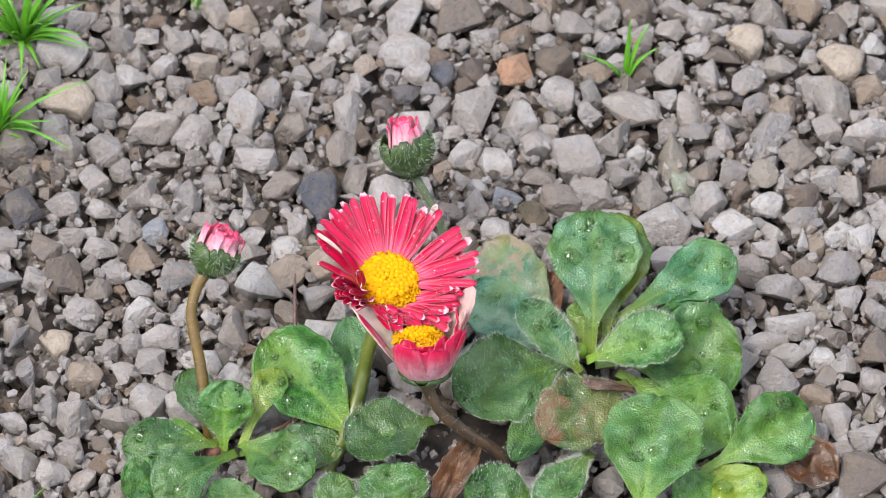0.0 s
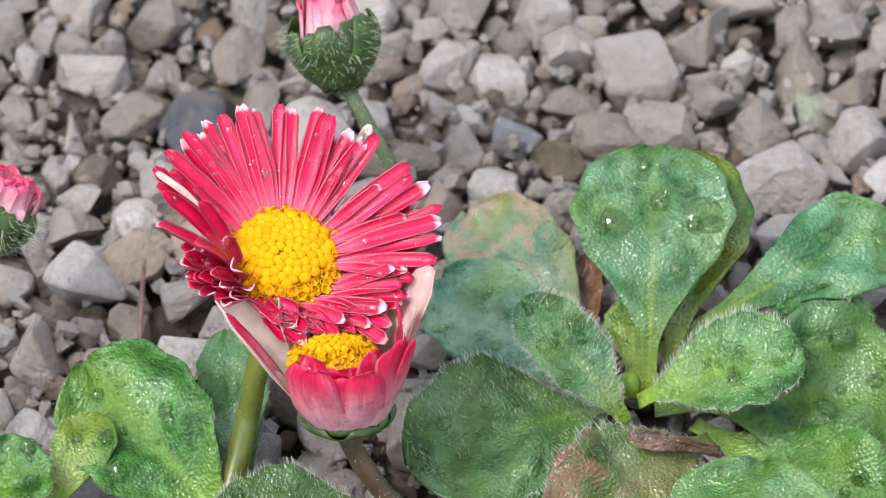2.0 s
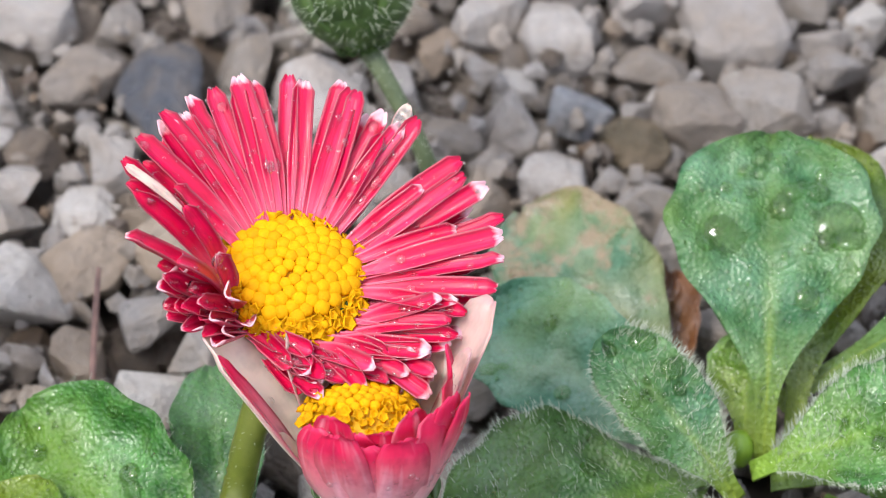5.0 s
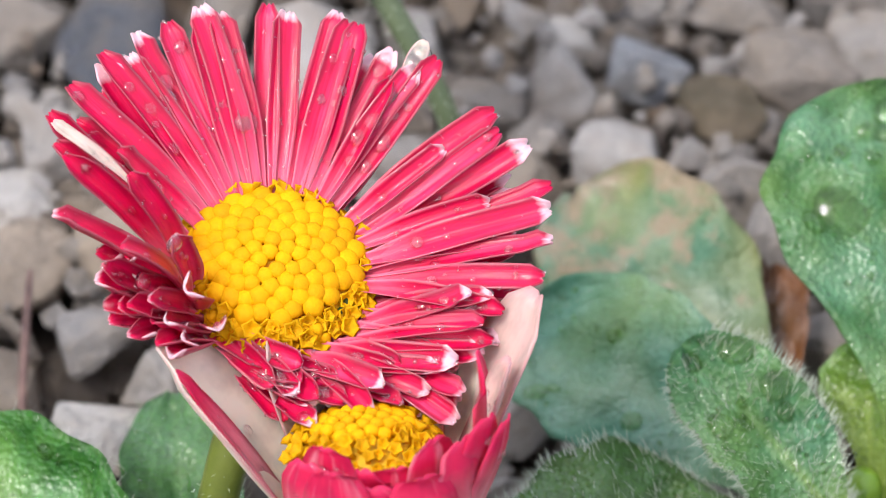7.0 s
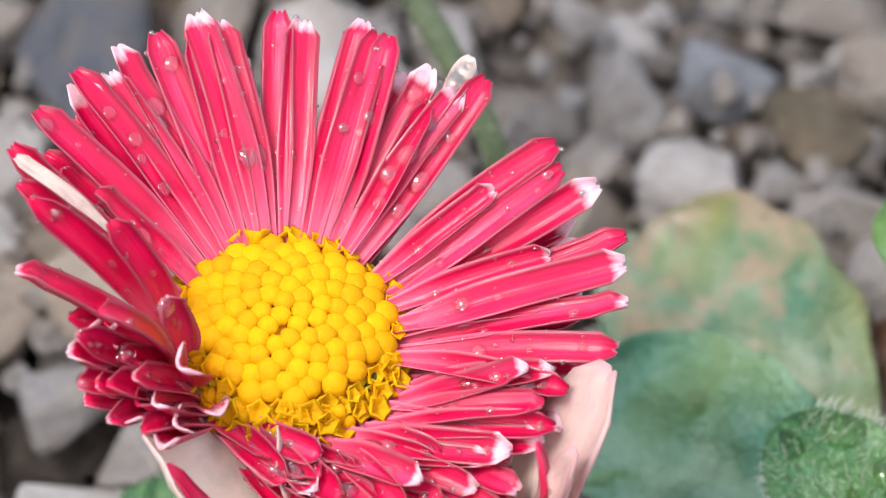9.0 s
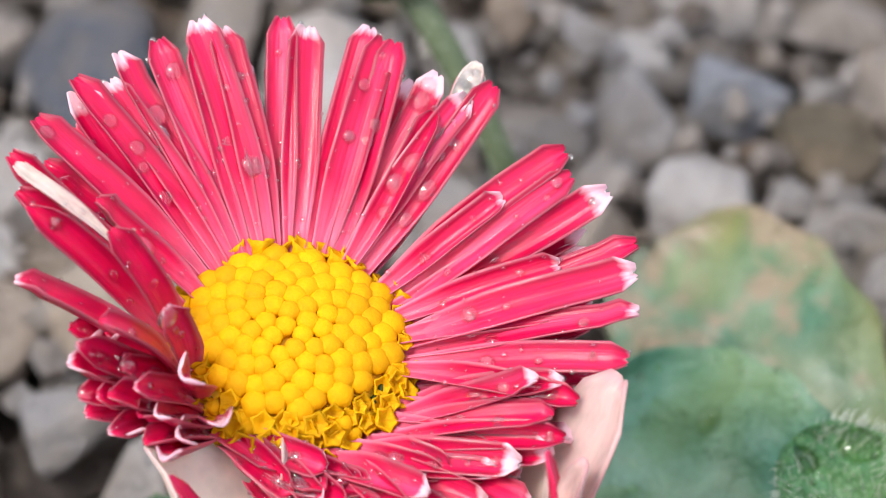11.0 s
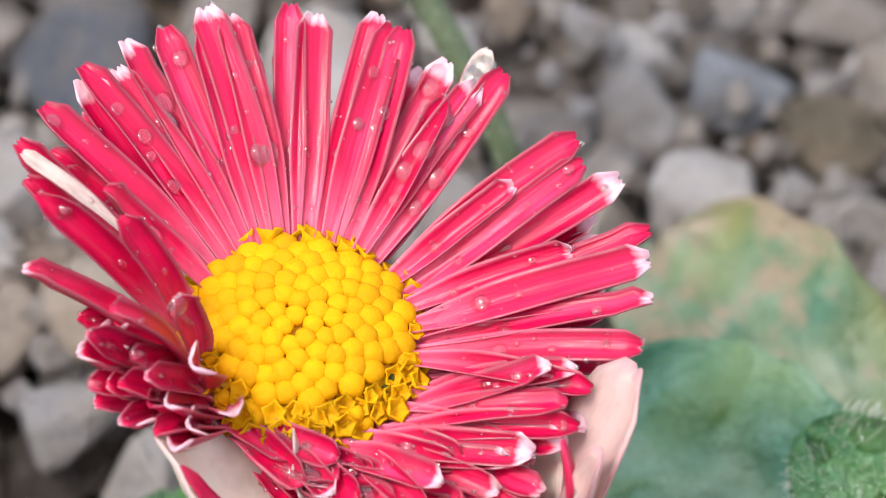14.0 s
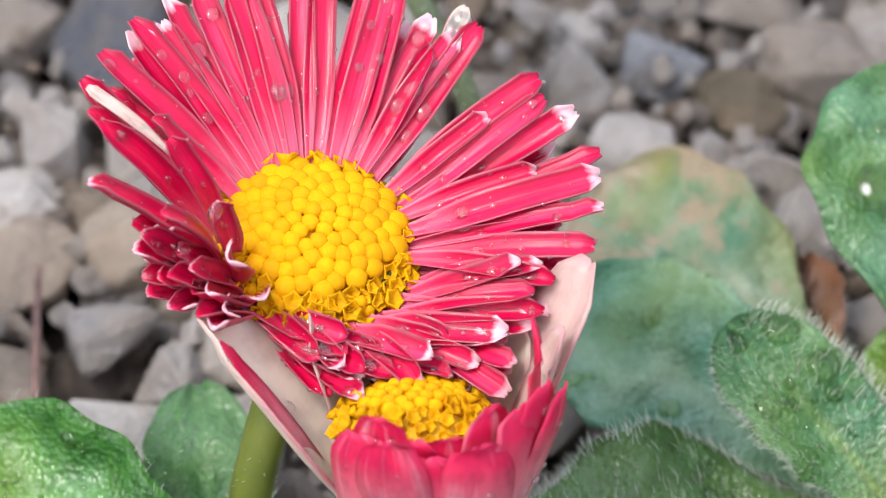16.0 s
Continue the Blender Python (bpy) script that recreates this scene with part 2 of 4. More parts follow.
def petal_material(name, root, body, tip, streak, amount, rim=None, turn=(0.22, 0.46), thin=0.25):
    m, nt, b = material(name)
    uv, u, v = uv_parts(nt)
    rnd = nt.nodes.new("ShaderNodeObjectInfo").outputs["Random"]
    offs = nt.nodes.new("ShaderNodeVectorMath")
    offs.operation = "ADD"
    comb = nt.nodes.new("ShaderNodeCombineXYZ")
    nt.links.new(math_node(nt, "MULTIPLY", rnd, 40.0), comb.inputs[0])
    nt.links.new(math_node(nt, "MULTIPLY", rnd, 17.0), comb.inputs[2])
    nt.links.new(uv, offs.inputs[0])
    nt.links.new(comb.outputs[0], offs.inputs[1])
    lines = noise_at(nt, 1.0, 3.0, 0.6, offs.outputs[0], stretch=(2.6, 0.6, 1.0))
    blot = noise_at(nt, 1.0, 3.0, 0.6, offs.outputs[0], stretch=(3.0, 5.0, 1.0))
    wav = math_node(nt, "ADD", v, math_node(nt, "MULTIPLY", math_node(nt, "SUBTRACT", lines, 0.5), 0.22))
    col = ramp(nt, wav, [(0.0, root), (turn[0], [a * 0.4 + c * 0.6 for a, c in zip(root, body)]), (turn[1], body), (1.0, body)])
    col = mix(nt, math_node(nt, "MULTIPLY", ramp(nt, lines, [(0.52, (0, 0, 0)), (0.72, (1, 1, 1))]), amount), col, streak)
    col = mix(nt, math_node(nt, "MULTIPLY", ramp(nt, blot, [(0.45, (0, 0, 0)), (0.72, (1, 1, 1))]), 0.42), col, [c * 0.42 for c in body])
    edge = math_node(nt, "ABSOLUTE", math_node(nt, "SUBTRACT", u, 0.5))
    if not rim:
        # margins darkened towards the tip: painted shade that parts neighbouring petals
        shade_margin = math_node(nt, "MULTIPLY", ramp(nt, edge, [(0.25, (0, 0, 0)), (0.42, (1, 1, 1))]), ramp(nt, v, [(0.25, (0, 0, 0)), (0.65, (1, 1, 1))]))
        col = mix(nt, math_node(nt, "MULTIPLY", shade_margin, 0.75 if thin < 0.2 else 0.12), col, [c * 0.35 for c in body])
    pale = math_node(nt, "MULTIPLY", ramp(nt, edge, [(0.40 if rim else 0.42, (0, 0, 0)), (0.5 if rim else 0.47, (1, 1, 1))]), ramp(nt, v, [(0.2, (1, 1, 1)), (0.85, (0.2 if rim else 0.55,) * 3)]))
    col = mix(nt, math_node(nt, "MULTIPLY", pale, 0.9 if rim else 0.22), col, rim or tip)
    col = mix(nt, ramp(nt, math_node(nt, "ADD", math_node(nt, "ADD", math_node(nt, "SUBTRACT", v, 0.15), math_node(nt, "MULTIPLY", blot, 0.1)), math_node(nt, "SUBTRACT", math_node(nt, "MULTIPLY", math_node(nt, "FRACT", math_node(nt, "MULTIPLY", rnd, 7.0)), 0.2), 0.055) if thin < 0.2 else 0.06), [(0.91, (0, 0, 0)), (0.95, (1, 1, 1))]), col, tip)
    nt.links.new(col, b.inputs["Base Color"])
    b.inputs["Roughness"].default_value = 0.4
    b.inputs["Specular IOR Level"].default_value = 0.3
    b.inputs["Subsurface Weight"].default_value = 0.25
    b.inputs["Subsurface Radius"].default_value = (0.001, 0.0003, 0.0004)
    b.inputs["Coat Weight"].default_value = 0.14
    b.inputs["Coat Roughness"].default_value = 0.05
    bump(nt, b, lines, 0.5, 0.0003, True)
    glow = nt.nodes.new("ShaderNodeBsdfTranslucent")
    nt.links.new(col, glow.inputs["Color"])
    both = nt.nodes.new("ShaderNodeMixShader")
    both.inputs["Fac"].default_value = thin
    nt.links.new(b.outputs[0], both.inputs[1])
    nt.links.new(glow.outputs[0], both.inputs[2])
    nt.links.new(both.outputs[0], nt.nodes["Material Output"].inputs["Surface"])
    return m


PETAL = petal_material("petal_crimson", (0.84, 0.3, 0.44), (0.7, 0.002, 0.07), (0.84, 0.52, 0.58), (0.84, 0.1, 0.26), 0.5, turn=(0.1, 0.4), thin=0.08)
PETAL_PINK = petal_material("petal_pink_outside", (0.9, 0.66, 0.68), (0.76, 0.02, 0.11), (0.76, 0.03, 0.13), (0.92, 0.56, 0.66), 0.75, turn=(0.5, 0.85), thin=0.35)
PETAL_CREAM = petal_material("petal_cream", (0.95, 0.88, 0.76), (0.95, 0.84, 0.75), (0.86, 0.68, 0.64), (0.9, 0.82, 0.72), 0.5, (0.5, 0.03, 0.1), thin=0.45)
PETAL_BLUSH = petal_material("petal_blush", (0.9, 0.8, 0.68), (0.84, 0.62, 0.57), (0.78, 0.5, 0.5), (0.86, 0.74, 0.67), 0.5, (0.5, 0.03, 0.1), thin=0.45)
PETAL_BUD = petal_material("petal_bud", (0.9, 0.82, 0.8), (0.84, 0.16, 0.3), (0.84, 0.05, 0.16), (0.9, 0.75, 0.78), 0.7, None, (0.7, 0.95))


def plain_material(name, dark, lightc, scale, rough=0.5, bump_depth=0.0001, sss=0.0, coat=0.0, random_value=0.0, gloss=0.5):
    m, nt, b = material(name)
    n = noise_at(nt, scale, 4.0, 0.6)
    col = ramp(nt, n, [(0.3, dark), (0.7, lightc)])
    if random_value:
        rnd = nt.nodes.new("ShaderNodeObjectInfo").outputs["Random"]
        hsv = nt.nodes.new("ShaderNodeHueSaturation")
        nt.links.new(col, hsv.inputs["Color"])
        nt.links.new(math_node(nt, "ADD", 1 - random_value / 2, math_node(nt, "MULTIPLY", rnd, random_value)), hsv.inputs["Value"])
        col = hsv.outputs["Color"]
    nt.links.new(col, b.inputs["Base Color"])
    b.inputs["Roughness"].default_value = rough
    b.inputs["Subsurface Weight"].default_value = sss
    b.inputs["Subsurface Radius"].default_value = (0.0006, 0.0005, 0.0002)
    b.inputs["Coat Weight"].default_value = coat
    b.inputs["Coat Roughness"].default_value = 0.2
    b.inputs["Specular IOR Level"].default_value = gloss
    bump(nt, b, noise_at(nt, scale * 4, 4.0), 0.5, bump_depth)
    return m


FLORET = plain_material("floret_yellow", (0.62, 0.29, 0.0), (0.74, 0.39, 0.0), 900.0, 0.7, 0.00008, 0.1, 0.0, 0.25, 0.15)
FLORET_OPEN = plain_material("floret_open_yellow", (0.6, 0.29, 0.0), (0.72, 0.4, 0.0), 1200.0, 0.65, 0.0001, 0.2, 0.0, 0.3, 0.15)
DISC = plain_material("disc_ochre", (0.66, 0.36, 0.002), (0.8, 0.5, 0.005), 800.0, 0.6)
STEM_GREEN = plain_material("stem_olive", (0.07, 0.1, 0.01), (0.15, 0.18, 0.025), 260.0, 0.4, 0.0001, 0.1, 0.3)
STEM_BROWN = plain_material("stem_brown", (0.035, 0.022, 0.013), (0.1, 0.06, 0.03), 300.0, 0.45, 0.00015, 0.0, 0.3)
STEM_TAN = plain_material("stem_tan_green", (0.11, 0.07, 0.012), (0.19, 0.12, 0.028), 240.0, 0.4, 0.0001, 0.1, 0.3)
STEM_GREY = plain_material("stem_grey_green", (0.06, 0.09, 0.04), (0.13, 0.165, 0.085), 300.0, 0.5, 0.0001)
BRACT = plain_material("bract_green", (0.012, 0.035, 0.006), (0.06, 0.115, 0.02), 500.0, 0.5, 0.0002, 0.1, 0.1, 0.3)
HAIR = plain_material("plant_hair", (0.4, 0.46, 0.34), (0.6, 0.65, 0.54), 300.0, 0.5)
LEAF_BUD = plain_material("leaf_bud_green", (0.11, 0.23, 0.015), (0.22, 0.36, 0.03), 300.0, 0.4, 0.0001, 0.2, 0.2)
CROWN = plain_material("crown_reddish", (0.09, 0.035, 0.025), (0.2, 0.09, 0.05), 350.0, 0.5, 0.0002)
TWIG = plain_material("twig_bark", (0.09, 0.05, 0.045), (0.2, 0.12, 0.1), 700.0, 0.7, 0.0002)
GRASS = plain_material("grass_blade", (0.07, 0.25, 0.015), (0.16, 0.42, 0.03), 160.0, 0.35, 0.0001, 0.1, 0.2)



def water_material(name, through, low, mid, high, tint=(1, 1, 1, 1)):
    """Water: refraction, straight passage for the light, a gloss that grows towards the rim, and a tint."""
    m, nt, b = material(name)
    b.inputs["Base Color"].default_value = tint
    b.inputs["Roughness"].default_value = 0.0
    b.inputs["IOR"].default_value = 1.33
    b.inputs["Transmission Weight"].default_value = 1.0
    clear = nt.nodes.new("ShaderNodeBsdfTransparent")
    clear.inputs["Color"].default_value = tint
    blend = nt.nodes.new("ShaderNodeMixShader")
    blend.inputs["Fac"].default_value = through
    nt.links.new(b.outputs[0], blend.inputs[1])
    nt.links.new(clear.outputs[0], blend.inputs[2])
    shine = nt.nodes.new("ShaderNodeBsdfGlossy")
    shine.inputs["Roughness"].default_value = 0.05
    facing = nt.nodes.new("ShaderNodeLayerWeight")
    facing.inputs["Blend"].default_value = 0.35
    skin = nt.nodes.new("ShaderNodeMixShader")
    nt.links.new(ramp(nt, facing.outputs["Facing"], [(0.0, (low,) * 3), (0.6, (mid,) * 3), (1.0, (high,) * 3)]), skin.inputs["Fac"])
    nt.links.new(blend.outputs[0], skin.inputs[1])
    nt.links.new(shine.outputs[0], skin.inputs[2])
    nt.links.new(skin.outputs[0], nt.nodes["Material Output"].inputs["Surface"])
    return m


WATER = water_material("water", 0.4, 0.03, 0.05, 0.5)
# green tint on leaf drops paints the leaf's look without its sky sheen
LEAF_DEW = water_material("rain_bead_on_leaf", 0.2, 0.06, 0.16, 0.7, (0.9, 1.0, 0.75, 1))
LEAF_WATER = water_material("water_on_leaf", 0.1, 0.015, 0.08, 0.7, (0.8, 0.96, 0.6, 1))
DEW = water_material("rain_bead", 0.22, 0.06, 0.16, 0.85)


def stone_material(name, stops, island=False, zoom=1.0):
    m, nt, b = material(name)
    if island:
        rnd = nt.nodes.new("ShaderNodeNewGeometry").outputs["Random Per Island"]
    else:
        rnd = nt.nodes.new("ShaderNodeObjectInfo").outputs["Random"]
    col = ramp(nt, rnd, stops)
    coord = nt.nodes.new("ShaderNodeTexCoord").outputs["Object"]
    big = noise_at(nt, 240.0 * zoom, 3.0, 0.6, coord)
    fine = noise_at(nt, 1100.0 * zoom, 5.0, 0.7, coord)
    col = mix(nt, ramp(nt, big, [(0.42, (0, 0, 0)), (0.75, (0.55,) * 3)]), col, (0.26, 0.2, 0.14))
    col = mix(nt, 0.42, col, ramp(nt, fine, [(0.3, (0.35,) * 3), (0.7, (1, 1, 1))]), "MULTIPLY")
    nt.links.new(col, b.inputs["Base Color"])
    nt.links.new(ramp(nt, big, [(0.35, (0.25,) * 3), (0.6, (0.6,) * 3)]), b.inputs["Roughness"])
    bump(nt, b, math_node(nt, "ADD", math_node(nt, "MULTIPLY", fine, 1.3), math_node(nt, "MULTIPLY", big, 2.6)), 0.9, 0.0007)
    return m


GREYS = [(0.0, (0.112, 0.09, 0.072)), (0.1, (0.215, 0.184, 0.157)), (0.3, (0.361, 0.334, 0.305)), (0.45, (0.258, 0.244, 0.237)), (0.62, (0.361, 0.338, 0.318)), (0.8, (0.413, 0.389, 0.368)), (0.9, (0.361, 0.299, 0.237)), (0.95, (0.206, 0.145, 0.097)), (1.0, (0.103, 0.098, 0.102))]
# damp brown, darkened further: shade of the gaps is in this colour
DAMP_GAP_SHADE = [(0.0, (0.072, 0.056, 0.044)), (0.5, (0.18, 0.152, 0.129)), (0.85, (0.27, 0.242, 0.213)), (1.0, (0.108, 0.072, 0.044))]
STONE = stone_material("limestone_chip", GREYS, zoom=3.4)
GRAVEL = stone_material("limestone_gravel", GREYS, island=True)
GRAVEL_GAP_SHADE = stone_material("damp_gravel_gap_shade", DAMP_GAP_SHADE, island=True)
TONE = {
    "grey": stone_material("limestone_block", [(0.0, (0.28, 0.255, 0.23)), (0.5, (0.36, 0.335, 0.315)), (1.0, (0.47, 0.445, 0.42))]),
    "white": stone_material("pale_stone", [(0.0, (0.46, 0.445, 0.42)), (1.0, (0.53, 0.51, 0.485))]),
    "slate": stone_material("slate_stone", [(0.0, (0.07, 0.078, 0.095)), (1.0, (0.095, 0.102, 0.125))]),
    # olive-brown mossy gap: its shade is the colour of an added stone
    "dark_gap": stone_material("gap_shade_stone", [(0.0, (0.075, 0.058, 0.032)), (1.0, (0.1, 0.08, 0.045))]),
    "coal": stone_material("black_stone", [(0.0, (0.025, 0.025, 0.035)), (1.0, (0.03, 0.03, 0.04))]),
    "rust": stone_material("rust_stone", [(0.0, (0.4, 0.22, 0.13)), (1.0, (0.45, 0.26, 0.16))]),
    "tan": stone_material("tan_stone", [(0.0, (0.43, 0.36, 0.28)), (1.0, (0.46, 0.39, 0.31))]),
    "brownish": stone_material("taupe_stone", [(0.0, (0.3, 0.27, 0.22)), (1.0, (0.34, 0.31, 0.26))]),
    "bluegrey": stone_material("blue_grey_stone", [(0.0, (0.27, 0.29, 0.32)), (1.0, (0.3, 0.32, 0.35))]),
    "green": stone_material("mossy_stone", [(0.0, (0.36, 0.4, 0.3)), (1.0, (0.4, 0.43, 0.33))]),
}
SOIL, nt, b = material("wet_grit_soil")
place = nt.nodes.new("ShaderNodeTexCoord").outputs["Object"]
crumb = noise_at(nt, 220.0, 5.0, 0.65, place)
# dark soil, its tone lowered further to hold the shade under the leaves
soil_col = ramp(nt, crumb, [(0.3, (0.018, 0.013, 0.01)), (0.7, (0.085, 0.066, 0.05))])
cells = node(nt, "ShaderNodeTexVoronoi", Scale=110.0)
nt.links.new(place, cells.inputs["Vector"])
cell_edge = node(nt, "ShaderNodeTexVoronoi", Scale=110.0)
cell_edge.feature = "DISTANCE_TO_EDGE"
nt.links.new(place, cell_edge.inputs["Vector"])
tone = nt.nodes.new("ShaderNodeSeparateColor")
nt.links.new(cells.outputs["Color"], tone.inputs[0])
chips_col = ramp(nt, tone.outputs[0], [(0.0, (0.2, 0.18, 0.15)), (0.4, (0.36, 0.34, 0.32)), (1.0, (0.5, 0.48, 0.45))])
chips_col = mix(nt, ramp(nt, cell_edge.outputs["Distance"], [(0.02, (0, 0, 0)), (0.14, (1, 1, 1))]), (0.03, 0.025, 0.02), chips_col)
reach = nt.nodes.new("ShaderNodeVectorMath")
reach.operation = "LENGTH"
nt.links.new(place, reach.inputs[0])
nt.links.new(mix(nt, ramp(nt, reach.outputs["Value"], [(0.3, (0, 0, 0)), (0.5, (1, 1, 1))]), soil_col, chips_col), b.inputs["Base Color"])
b.inputs["Roughness"].default_value = 0.6
bump(nt, b, crumb, 0.6, 0.0012)

# ---- ground ----
HALF = 30.0
gv, gf = [], []
edges = [-HALF, -4.0, -1.0, -0.4, -0.2, -0.1, 0.0, 0.1, 0.2, 0.4, 1.0, 4.0, HALF]
for y in edges:
    for x in edges:
        gv.append((x * 1000, y * 1000, -5.0))
for i in range(len(edges) - 1):
    for j in range(len(edges) - 1):
        k = i * len(edges) + j
        gf.append((k, k + 1, k + 1 + len(edges), k + len(edges)))
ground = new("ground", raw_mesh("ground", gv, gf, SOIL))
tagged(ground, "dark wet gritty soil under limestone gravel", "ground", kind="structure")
ORIGIN[ground.name] = V((0, 0, 0))


def chip(seed, level):
    """A broken stone chip: a ball cut by random planes, with slightly worn edges."""
    r = random.Random(seed)
    planes = []
    for k in range(r.randint(8, 12)):
        n = V((r.gauss(0, 1), r.gauss(0, 1), r.gauss(0, 1))).normalized()
        planes.append((n, r.uniform(0.45, 0.92)))
    bm = bmesh.new()
    bmesh.ops.create_icosphere(bm, subdivisions=level, radius=1.0)
    for v in bm.verts:
        d = v.co.normalized()
        p = 34.0
        s = sum((max(d.dot(n), 0.0) / h) ** p for n, h in planes)
        rad = min(1.15, (s + 0.01) ** (-1 / p)) * 1.12
        v.co = d * rad * (1 + 0.05 * noise.noise(d * 2.5 + V((seed, 0, 0))) + 0.02 * noise.noise(d * 9 + V((0, seed, 0))))
    bm.verts.index_update()
    verts = [tuple(v.co) for v in bm.verts]
    faces = [tuple(v.index for v in f.verts) for f in bm.faces]
    bm.free()
    return verts, faces


def shard(seed, worn):
    """An angular chip: the hull of a few points, its edges broken."""
    r = random.Random(seed)
    bm = bmesh.new()
    for k in range(r.randint(11, 17)):
        d = V((r.gauss(0, 1), r.gauss(0, 1), r.gauss(0, 1))).normalized()
        bm.verts.new(d * r.uniform(0.85, 1.12))
    hull = bmesh.ops.convex_hull(bm, input=list(bm.verts))
    bmesh.ops.delete(bm, geom=[v for v in hull["geom_interior"] if isinstance(v, bmesh.types.BMVert)], context="VERTS")
    bmesh.ops.dissolve_limit(bm, angle_limit=radians(17), verts=list(bm.verts), edges=list(bm.edges))
    if worn:
        bmesh.ops.bevel(bm, geom=list(bm.edges), offset=worn, segments=2, profile=0.6, affect="EDGES", clamp_overlap=True)
    bmesh.ops.triangulate(bm, faces=list(bm.faces))
    bm.verts.index_update()
    verts = [tuple(v.co * 1.08) for v in bm.verts]
    faces = [tuple(v.index for v in f.verts) for f in bm.faces]
    bm.free()
    return verts, faces


CHIPS = [shard(200 + k, r) for k, r in enumerate((0.13, 0.2, 0.12, 0.24, 0.16, 0.28, 0.12, 0.2, 0.32, 0.14, 0.22, 0.36, 0.16, 0.2, 0.12, 0.26))]
CHIPS_MID = [shard(200 + k, 0.2) for k in range(16)]
CHIPS_LOW = [shard(200 + k, 0.0) for k in range(16)]
ROUND = chip(104, 4)
grid = {}


def free_spot(x, y, r, slack):
    gx, gy = int(x // 8), int(y // 8)
    for i in range(gx - 2, gx + 3):
        for j in range(gy - 2, gy + 3):
            for (px, py, pr) in grid.get((i, j), ()):
                if (px - x) ** 2 + (py - y) ** 2 < ((pr + r) * slack) ** 2:
                    return False
    return True


def take_spot(x, y, r):
    grid.setdefault((int(x // 8), int(y // 8)), []).append((x, y, r))


KEY_STONES = [
    (-20.5, 54.7, 8.7, 12.7, "slate"), (21, 95.5, 11.4, 8.3, "rust"), (-76.9, 80.6, 10.7, 8.6, "tan"),
    (6, 93.2, 5.6, 6.7, "slate"), (72.3, 90, 3.7, 3.2, "coal"), (55.4, 50.6, 12.8, 10.7, "grey"),
    (42.5, 76.7, 10.7, 12.3, "grey"), (13.2, 82.8, 10.5, 12.3, "grey"), (56.8, 72.2, 8.1, 14.1, "brownish"),
    (18.6, 67.4, 7.9, 9.1, "grey"), (96, 99.3, 10.7, 8.8, "tan"), (-58.8, 22.1, 7.9, 7.5, "white"),
    (-33.5, 29.7, 11.1, 10.4, "white"), (83.8, 24.5, 11.1, 7.0, "grey"), (77.9, 20.4, 12.8, 4.8, "grey"),
    (78.5, 59.1, 8.4, 8.0, "white"), (71.6, 52, 10.7, 8.3, "white"), (52.1, 60.4, 9.3, 8.3, "grey"),
    (-3.1, 99.7, 10.7, 9.4, "grey"), (60.1, 63.5, 5.8, 9.4, "green"), (0, 94, 7.0, 6.7, "grey"),
    (-44.5, 8.5, 9.3, 6.7, "white"), (-62.9, 55.6, 12.8, 8.8, "grey"), (-19.1, 17.1, 8.7, 8.0, "white"),
    (-76.2, 11.7, 7.2, 6.2, "tan"), (32.2, 88.1, 9.3, 9.4, "grey"),
]
KEY_STONES += [
    (32.2, 88.1, 8.7, 9.1, "grey"), (11.5, 70.1, 9.9, 7.8, "grey"), (34.7, 108.3, 9.5, 8.8, "grey"),
    (14.8, 104.9, 6.4, 6.4, "grey"), (74.7, 105.5, 8.1, 8.0, "tan"), (87.8, 102.9, 5.6, 5.6, "grey"),
    (92.7, 81.8, 7.9, 7.2, "grey"), (68.7, 77.4, 6.5, 6.7, "grey"), (78.1, 67.9, 6.3, 7.5, "brownish"),
    (71.1, 67.7, 6.3, 8.3, "grey"), (40, 59.1, 9.3, 8.8, "grey"), (95, 50.6, 8.1, 6.2, "white"),
    (85, 48.4, 6.8, 6.7, "white"), (100.1, 49.7, 7.2, 7.2, "white"), (98.8, 56.6, 7.2, 4.8, "grey"),
    (19, 47.8, 8.1, 7.5, "grey"), (29.2, 46.1, 8.8, 6.4, "grey"), (49.7, 72, 5.8, 5.6, "white"),
    (-64.9, 88.6, 8.4, 8.0, "grey"), (-53.9, 87.9, 5.8, 6.7, "grey"), (-49.9, 74.4, 9.8, 8.6, "grey"),
    (-55.9, 66.5, 7.7, 5.1, "grey"), (-71, 59.3, 7.4, 7.8, "grey"), (-62.9, 45.8, 7.4, 7.8, "grey"),
]
